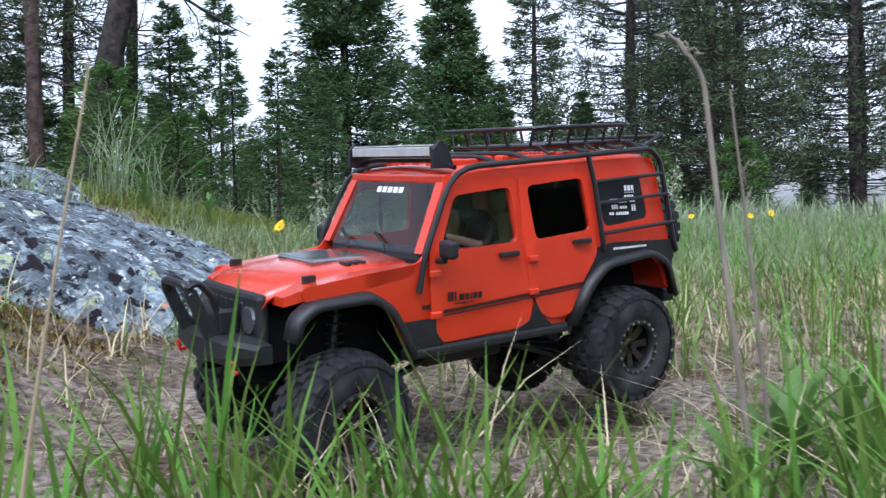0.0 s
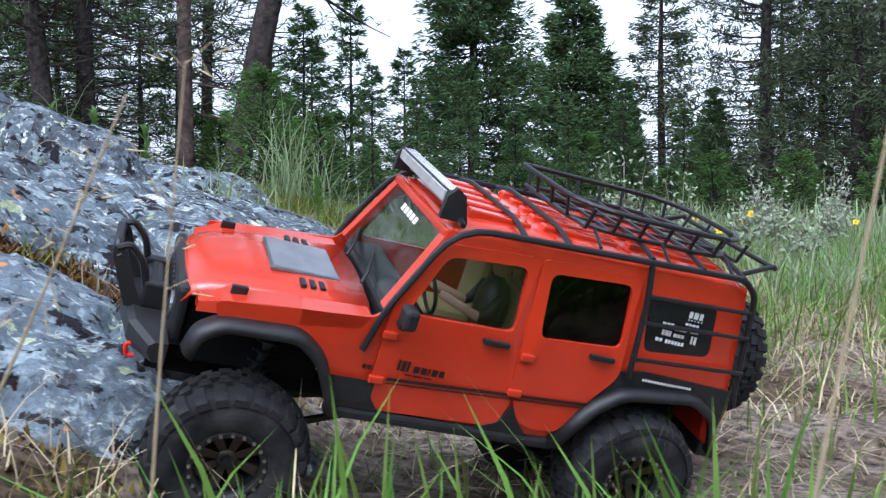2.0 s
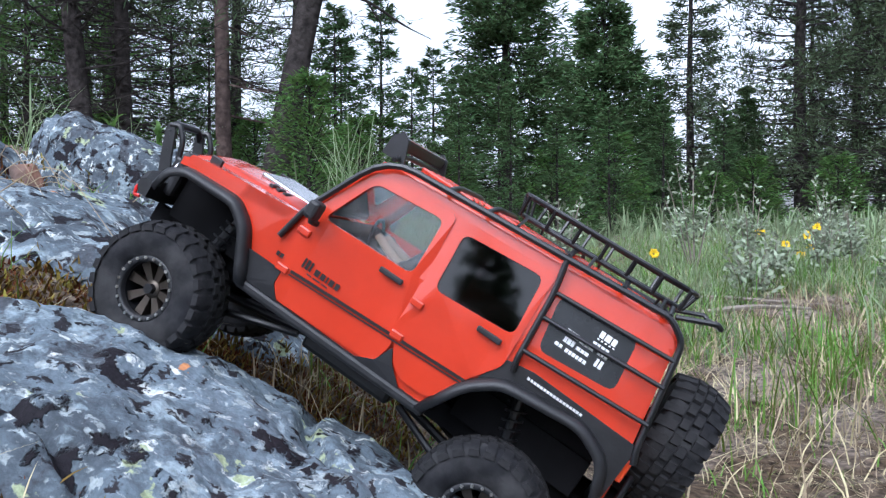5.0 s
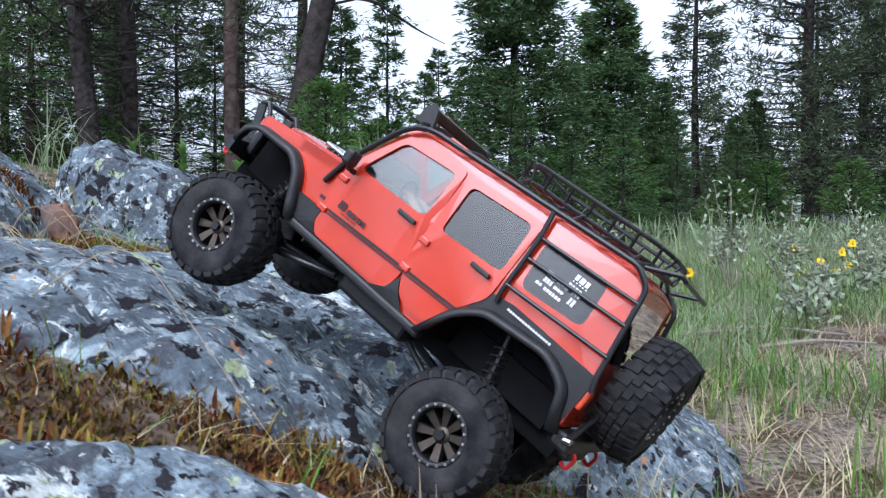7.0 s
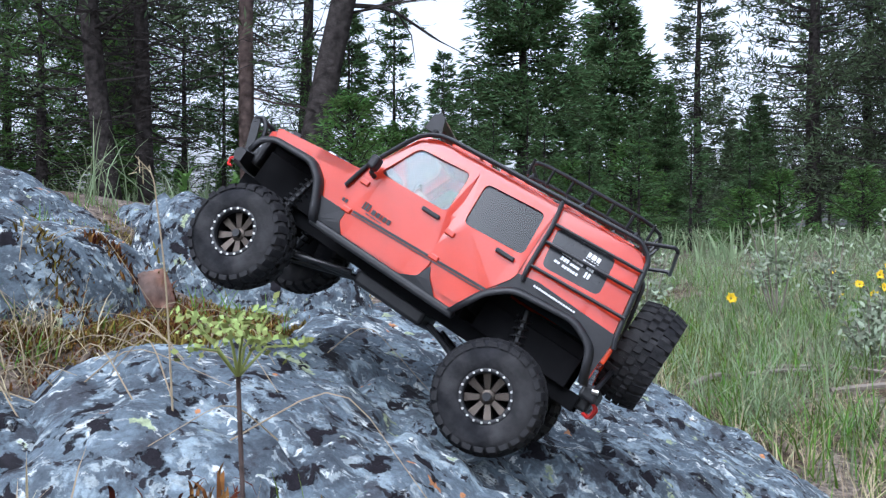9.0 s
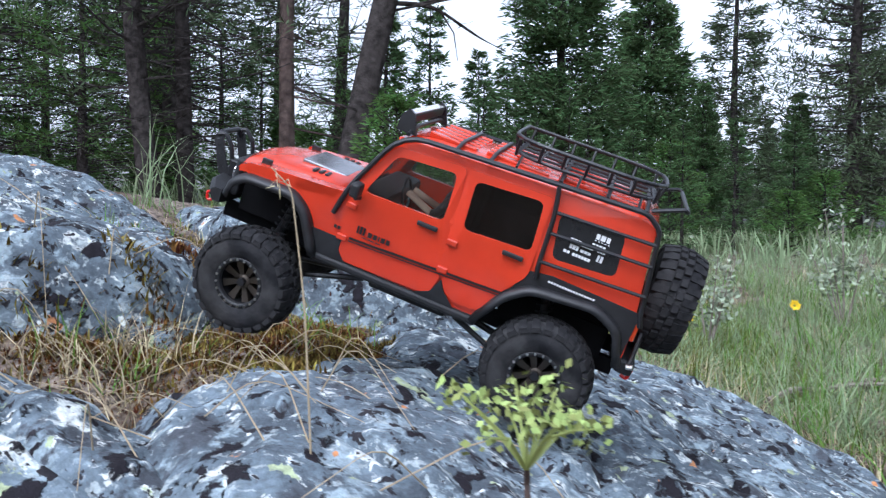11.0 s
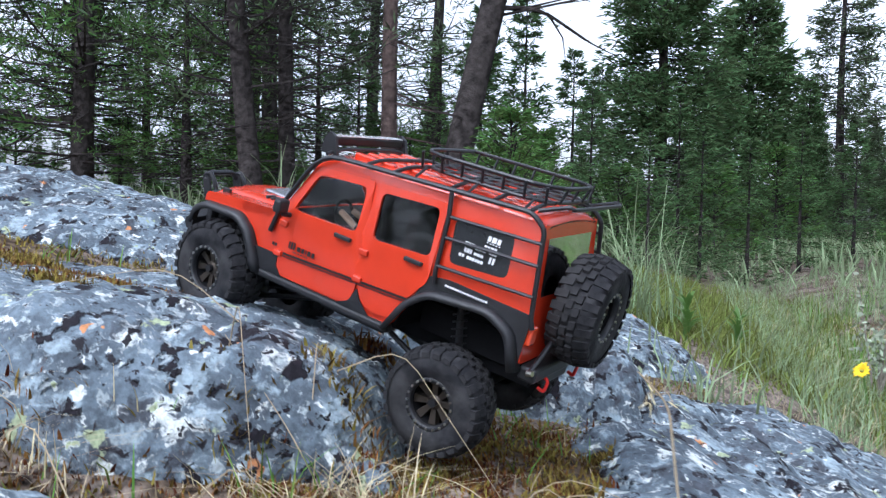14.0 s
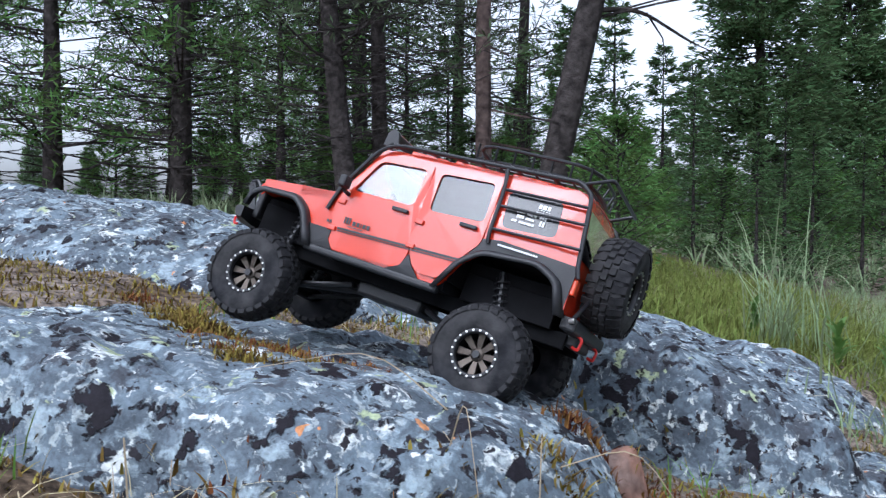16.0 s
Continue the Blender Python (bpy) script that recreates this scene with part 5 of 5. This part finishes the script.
    for z0, z1, x0, x1, y0, y1 in ((0.068, 0.132, -0.0690, -0.0625, -0.0800, 0.0800), (0.132, 0.190, -0.0625, -0.0545, 0.0570, 0.0745), (0.132, 0.190, -0.0625, -0.0545, -0.0745, -0.0570), (0.186, 0.200, -0.0555, -0.0535, -0.0710, 0.0710)):
        vs = [bm.verts.new(p) for p in ((x0, y0, z0), (x0, y1, z0), (x1, y1 * 0.985, z1), (x1, y0 * 0.985, z1), (x0 + 0.004, y0, z0), (x0 + 0.004, y1, z0), (x1 + 0.004, y1 * 0.985, z1), (x1 + 0.004, y0 * 0.985, z1))]
        for f in ((0, 1, 2, 3), (7, 6, 5, 4), (0, 3, 7, 4), (1, 5, 6, 2), (3, 2, 6, 7), (0, 4, 5, 1)):
            bm.faces.new([vs[i] for i in f])
    bmesh.ops.recalc_face_normals(bm, faces=list(bm.faces))
    part("tailgate", bm, RED, truck)
    bm = bmesh.new()
    bm.faces.new([bm.verts.new(p) for p in ((-0.0635, -0.058, 0.131), (-0.0635, 0.058, 0.131), (-0.0555, 0.057, 0.187), (-0.0555, -0.057, 0.187))])
    part("rear_window_pane", bm, SMOKED, truck)
    for side in (1, -1):
        bm = bmesh.new()
        box(bm, -0.0740, -0.0660, side * 0.0740 - 0.0070, side * 0.0740 + 0.0070, 0.0880, 0.1060, 0.002)
        part("tail_light", bm, AMBER, truck, "orange-red tail light")
    # flares, sills and corner guards
    for side in (1, -1):
        flare(side, [(0.2500, 0.0480), (0.2560, 0.0620), (0.2700, 0.0880), (0.2880, 0.1010), (0.3380, 0.0990), (0.3520, 0.0900), (0.3560, 0.0740)], 0.014)
        flare(side, [(0.0780, 0.0500), (0.0580, 0.0850), (0.0350, 0.1030), (-0.0300, 0.1090), (-0.0560, 0.0960), (-0.0680, 0.0620)], 0.014)
        bm = bmesh.new()
        box(bm, 0.0730, 0.2560, side * 0.0830 - 0.0060, side * 0.0830 + 0.0060, 0.0440, 0.0530, 0.003)
        part("rock_slider", bm, BLACK, truck, "black side step rail")
        part("corner_guard", side_plate(rounded([(0.0560, 0.0885), (0.0350, 0.1060), (-0.0290, 0.1110), (-0.0560, 0.0960), (-0.0685, 0.0700), (-0.0702, 0.1180), (0.0200, 0.1215), (0.0420, 0.1180)], 0.002), [], side, 0.0012, 0.0012), BLACK, truck, "matt black rear quarter guard")
        part("step_guard", side_plate(rounded([(0.1450, 0.0520), (0.1260, 0.0610), (0.1190, 0.0770), (0.1130, 0.0660), (0.0980, 0.0520)], 0.002), [], side, 0.0034, 0.0012), BLACK, truck)
        part("cowl_guard", side_plate(rounded([(0.2490, 0.0530), (0.2610, 0.0760), (0.2270, 0.0760), (0.2270, 0.0640), (0.2180, 0.0530)], 0.002), [], side, 0.0030, 0.0012), BLACK, truck)
        bm = bmesh.new()
        tube(bm, [(0.2230, side * 0.0860, 0.1220), (0.2240, side * 0.0980, 0.1230), (0.2240, side * 0.1000, 0.1300)], 0.0028, 8)
        box(bm, 0.2190, 0.2290, side * 0.1040 - 0.0085, side * 0.1040 + 0.0085, 0.1250, 0.1400, 0.003)
        part("mirror", bm, BLACK, truck, "black door mirror")
    # cage along the roof, ladder bars, rack, light bar
    for side in (1, -1):
        bm = bmesh.new()
        tube(bm, smooth_line([(0.2434, side * 0.0890, 0.0980), (0.2360, side * 0.0885, 0.1290), (0.2030, side * 0.0830, 0.1960), (-0.0400, side * 0.0790, 0.2090), (-0.0560, side * 0.0780, 0.1980), (-0.0700, side * 0.0850, 0.1160), (-0.0740, side * 0.0850, 0.1060)]), 0.0026, 8)
        part("cage_rail", bm, STEEL, truck, "black tube cage rail")
        bm = bmesh.new()
        tube(bm, smooth_line([(0.0460, side * 0.0800, 0.2055), (0.0400, side * 0.0830, 0.1780), (0.0360, side * 0.0900, 0.1240), (0.0340, side * 0.0890, 0.1140)]), 0.0024, 8)
        part("cage_hoop", bm, STEEL, truck)
        for z, x0, x1 in ((0.1810, 0.0410, -0.0590), (0.1610, 0.0390, -0.0620), (0.1330, 0.0370, -0.0670)):
            bm = bmesh.new()
            tube(bm, [(x0, side * (half_width(x0, z) + 0.0050), z - 0.002), (x1, side * (half_width(x1, z) + 0.0060), z + 0.003)], 0.0018, 8)
            part("cage_bar", bm, STEEL, truck)
    for x, z in ((0.1990, 0.1965), (0.1500, 0.1985), (0.1150, 0.2010), (0.0460, 0.2065), (0.0000, 0.2085), (-0.0380, 0.2095)):
        bm = bmesh.new()
        tube(bm, smooth_line([(x, -0.0800, z), (x, -0.0500, z + 0.0060), (x, 0.0500, z + 0.0060), (x, 0.0800, z)]), 0.0021, 8)
        part("cross_bar", bm, STEEL, truck)
    rack = part("roof_rack", rack_mesh(), STEEL, truck, "black tubular roof basket")
    bm = bmesh.new()
    tube(bm, smooth_line([(-0.0420, 0.0700, 0.2110), (-0.0700, 0.0680, 0.2230), (-0.0740, 0.0660, 0.2210), (-0.0740, -0.0660, 0.2210), (-0.0700, -0.0680, 0.2230), (-0.0420, -0.0700, 0.2110)]), 0.0021, 8)
    part("rear_loop", bm, STEEL, truck)
    bm = bmesh.new()
    box(bm, 0.2010, 0.2120, -0.0660, 0.0660, 0.2050, 0.2150, 0.002)
    lamp = part("light_bar", bm, BLACK, truck, "black roof light bar with clear lens")
    bm = bmesh.new()
    box(bm, 0.2115, 0.2132, -0.0630, 0.0630, 0.2062, 0.2140, 0.0006)
    part("lens", bm, REFLECTOR, lamp)
    bm = bmesh.new()
    box(bm, 0.2015, 0.2110, -0.0640, 0.0640, 0.2149, 0.2158, 0.0004)
    part("top_plate", bm, REFLECTOR, lamp)
    for y in (-0.069, 0.069):
        bm = bmesh.new()
        vs = [bm.verts.new((x, y + d, z)) for d in (-0.0025, 0.0025) for x, z in ((0.193, 0.196), (0.214, 0.196), (0.213, 0.212), (0.207, 0.219), (0.200, 0.215))]
        bm.faces.new(vs[:5])
        bm.faces.new(vs[5:][::-1])
        for k in range(5):
            bm.faces.new((vs[k], vs[k + 5], vs[(k + 1) % 5 + 5], vs[(k + 1) % 5]))
        bmesh.ops.recalc_face_normals(bm, faces=list(bm.faces))
        part("bracket", bm, BLACK, lamp)
    build_bumpers()
    build_chassis()


def rack_mesh():
    bm = bmesh.new()
    lo, hi = 0.2130, 0.2290
    a = [(0.1000, -0.058), (0.1000, 0.058), (-0.0450, 0.058), (-0.0450, -0.058)]
    for z, grow, r in ((lo, 0.0, 0.0019), (hi, 0.005, 0.0021)):
        ring = [Vector((x + (grow if x > 0 else -grow), y + math.copysign(grow, y), z + 0.03 * (0.1 - x))) for x, y in a]
        ring = smooth_line(ring + [ring[0]])
        tube(bm, ring, r, 8)
    for x in np.linspace(-0.042, 0.097, 7):
        for s in (1, -1):
            tube(bm, [(x, s * 0.058, lo + 0.03 * (0.1 - x)), (x, s * 0.063, hi + 0.03 * (0.1 - x))], 0.0016, 6)
        tube(bm, [(x, -0.058, lo + 0.03 * (0.1 - x)), (x, 0.058, lo + 0.03 * (0.1 - x))], 0.0015, 6)
    for y in (-0.03, 0.0, 0.03):
        tube(bm, [(0.100, y, lo), (-0.045, y, lo + 0.0043)], 0.0014, 6)
        tube(bm, [(-0.045, y, lo + 0.0043), (-0.050, y, hi + 0.0043)], 0.0015, 6)
        tube(bm, [(0.100, y, lo), (0.105, y, hi)], 0.0015, 6)
    for x in (0.09, 0.03, -0.03):
        for s in (1, -1):
            tube(bm, [(x, s * 0.060, lo + 0.03 * (0.1 - x)), (x, s * 0.077, 0.2045 + 0.03 * (0.1 - x))], 0.0014, 6)
    return bm


def build_bumpers():
    secs = []
    for y, x0, x1, z0, z1 in ((-0.078, 0.366, 0.378, 0.058, 0.072), (-0.050, 0.368, 0.392, 0.054, 0.074), (0.0, 0.368, 0.398, 0.052, 0.075), (0.050, 0.368, 0.392, 0.054, 0.074), (0.078, 0.366, 0.378, 0.058, 0.072)):
        secs.append([(x0, y, z0), (x1 - 0.004, y, z0), (x1, y, z0 + 0.006), (x1, y, z1 - 0.003), (x1 - 0.004, y, z1), (x0, y, z1)])
    bumper = loft("front_bumper", secs, BLACK, truck, smooth=False)
    for y in (-0.026, 0.026):
        bm = bmesh.new()
        out = [(0.384, 0.072), (0.397, 0.072), (0.411, 0.106), (0.411, 0.113), (0.407, 0.1145), (0.402, 0.110), (0.393, 0.088)]
        vs = [bm.verts.new((x, y + d, z)) for d in (-0.0016, 0.0016) for x, z in out]
        n = len(out)
        bm.faces.new(vs[:n])
        bm.faces.new(vs[n:][::-1])
        for k in range(n):
            bm.faces.new((vs[k], vs[k + n], vs[(k + 1) % n + n], vs[(k + 1) % n]))
        bmesh.ops.recalc_face_normals(bm, faces=list(bm.faces))
        part("stinger_plate", bm, BLACK, bumper)
        for x, z in ((0.3955, 0.081), (0.400, 0.092), (0.405, 0.103)):
            b2 = bmesh.new()
            tube(b2, [(x, y - 0.0019, z), (x, y + 0.0019, z)], 0.0016, 10)
            part("plate_hole", b2, STEEL, bumper)
    bm = bmesh.new()
    tube(bm, smooth_line([(0.406, -0.026, 0.106), (0.4090, -0.020, 0.1140), (0.4090, 0.020, 0.1140), (0.406, 0.026, 0.106)]), 0.0032, 8)
    for y in (-0.026, 0.026):
        tube(bm, smooth_line([(0.409, y, 0.112), (0.401, y, 0.116), (0.391, y, 0.106), (0.383, y, 0.080)]), 0.0026, 8)
    part("stinger_hoop", bm, STEEL, bumper)
    bm = bmesh.new()
    tube(bm, [(0.378, -0.020, 0.083), (0.378, 0.020, 0.083)], 0.0085, 16)
    box(bm, 0.370, 0.387, -0.030, -0.020, 0.074, 0.093, 0.002)
    box(bm, 0.370, 0.387, 0.020, 0.030, 0.074, 0.093, 0.002)
    part("winch", bm, STEEL, bumper, "small black winch")
    for y in (-0.055, 0.055):
        bm = bmesh.new()
        tube(bm, smooth_line([(0.384, y, 0.060), (0.391, y, 0.057), (0.389, y, 0.049), (0.384, y, 0.050)]), 0.0016, 8)
        part("tow_hook", bm, RED_METAL, bumper, "red tow hook")
    bm = bmesh.new()
    box(bm, -0.086, -0.068, -0.074, 0.074, 0.052, 0.067, 0.003)
    box(bm, -0.082, -0.066, -0.030, 0.030, 0.040, 0.054, 0.003)
    rear = part("rear_bumper", bm, BLACK, truck)
    for y in (-0.040, 0.040):
        bm = bmesh.new()
        tube(bm, smooth_line([(-0.080, y, 0.055), (-0.089, y, 0.050), (-0.087, y, 0.038), (-0.080, y, 0.040)]), 0.0018, 8)
        part("tow_hook", bm, RED_METAL, rear, "red tow hook")
    bm = bmesh.new()
    tube(bm, [(-0.078, 0.076, 0.062), (-0.084, 0.077, 0.064)], 0.0028, 8)
    part("swing_bolt", bm, SILVER, rear)
    bm = bmesh.new()
    tube(bm, [(-0.080, 0.074, 0.064), (-0.084, 0.030, 0.105), (-0.084, 0.0, 0.118)], 0.0026, 8)
    tube(bm, [(-0.082, -0.060, 0.064), (-0.084, -0.020, 0.105), (-0.084, 0.0, 0.118)], 0.0026, 8)
    part("spare_carrier", bm, STEEL, rear)


def build_chassis():
    for y in (-0.035, 0.035):
        bm = bmesh.new()
        box(bm, -0.070, 0.375, y - 0.003, y + 0.003, 0.034, 0.052, 0.001)
        part("frame_rail", bm, HOLLOW, truck)
    bm = bmesh.new()
    box(bm, 0.110, 0.200, -0.030, 0.030, 0.018, 0.036, 0.004)
    part("skid_plate", bm, BLACK, truck)
    for x in (0.0, 0.311):
        bm = bmesh.new()
        tube(bm, [(x, -0.075, 0.0), (x, 0.075, 0.0)], 0.0085, 12)
        bmesh.ops.create_uvsphere(bm, u_segments=16, v_segments=10, radius=0.019, matrix=Matrix.Translation((x, 0.012, 0.0)))
        part("axle", bm, STEEL, truck, smooth=True)
        for y in (-0.052, 0.052):
            s = 1 if y > 0 else -1
            bm = bmesh.new()
            base, top = Vector((x, y, 0.012)), Vector((x - 0.018 if x > 0.1 else x + 0.020, s * 0.046, 0.094))
            tube(bm, [base, top], 0.0045, 10)
            shock = part("shock_absorber", bm, STEEL, truck)
            bm = bmesh.new()
            d = top - base
            a = d.orthogonal().normalized()
            b = d.normalized().cross(a)
            coil = [base + d * (0.12 + 0.8 * k / 90) + (a * math.cos(k * 0.62) + b * math.sin(k * 0.62)) * 0.0082 for k in range(91)]
            tube(bm, coil, 0.0012, 5)
            part("spring", bm, BLACK, shock)
            bm = bmesh.new()
            tube(bm, [(x, s * 0.045, -0.006), (0.205 if x > 0.1 else 0.100, s * 0.032, 0.026)], 0.0032, 8)
            part("link_rod", bm, STEEL, truck)
    bm = bmesh.new()
    tube(bm, [(0.311, 0.0, 0.004), (0.180, 0.0, 0.028)], 0.0040, 8)
    tube(bm, [(0.0, 0.0, 0.004), (0.130, 0.0, 0.028)], 0.0040, 8)
    part("drive_shaft", bm, STEEL, truck)
    for x in (0.0, 0.311):
        x0, x1, z = x - 0.052, x + (0.060 if x < 0.1 else 0.045), 0.082 if x < 0.1 else 0.088
        for y0, y1, z0, z1 in ((-0.046, 0.046, z, 0.096), (-0.049, -0.043, 0.050, z), (0.043, 0.049, 0.050, z)):
            bm = bmesh.new()
            box(bm, x0, x1, y0, y1, z0, z1, 0.001)
            part("inner_wing", bm, HOLLOW, truck)


build_truck()
wheel_fl = build_wheel()
WHEELS = [(wheel_fl, 0.311, 1)]
for wx, ws in ((0.0, 1), (0.311, -1), (0.0, -1)):
    WHEELS.append((copy_thing(wheel_fl, pose(wx, ws * 0.080, 0, 0, 0, 0 if ws > 0 else 180)), wx, ws))
wheel_fl.matrix_basis = pose(0.311, 0.080, 0.0)
spare = copy_thing(wheel_fl, pose(-0.096, 0.002, 0.122, 0, 0, 90))
spare.name = "spare_wheel"
spare["label"] = "spare wheel on the tailgate"

# seconds, travel of the left front and left rear wheel up from its resting place, turn of the front wheels
SUSPENSION = [(0.0, 0.004, 0.020, 8), (0.5, 0.012, 0.028, 4), (1.0, 0.012, 0.032, 0), (2.0, 0.002, 0.032, -2), (3.0, 0.0, 0.026, -12), (4.0, 0.006, 0.012, -14), (6.5, -0.003, 0.002, 6), (8.0, -0.006, -0.004, -6), (10.5, -0.006, 0.012, -4), (11.2, -0.007, 0.028, -4), (12.0, -0.005, 0.022, 4), (12.6, -0.007, 0.002, -6), (13.5, 0.001, -0.003, -8), (14.0, 0.030, 0.001, -8), (14.5, 0.026, 0.001, -8), (15.0, 0.012, 0.0, -6), (16.0, -0.005, -0.004, 2)]


def motions():
    """The truck climbs; its wheels roll with the way it has gone, steer and sink or rise on their springs."""
    walk(truck, [(t, pose(x, y, z, a, b, c)) for t, x, y, z, a, b, c in DRIVE])
    D = np.array(DRIVE)
    T = np.arange(0.0, 16.01, 0.25)
    gone = np.r_[0, np.cumsum(np.linalg.norm(np.diff(D[:, 1:4], axis=0), axis=1))]
    s = np.interp(T, D[:, 0], gone) / TYRE_R
    U = np.array(SUSPENSION)
    for wheel, x, side in WHEELS:
        rows = []
        for t, roll in zip(T, s):
            up = float(np.interp(t, U[:, 0], U[:, 1 if x > 0.1 else 2]))
            up = up if side > 0 else 0.012 - up * 0.8
            steer = float(np.interp(t, U[:, 0], U[:, 3])) if x > 0.1 else 0.0
            m = pose(x, side * 0.080, up, 0, 0, steer) @ pose(0, 0, 0, 0, math.degrees(roll), 0)
            rows.append((float(t), m if side > 0 else m @ pose(0, 0, 0, 0, 0, 180)))
        walk(wheel, rows)


motions()
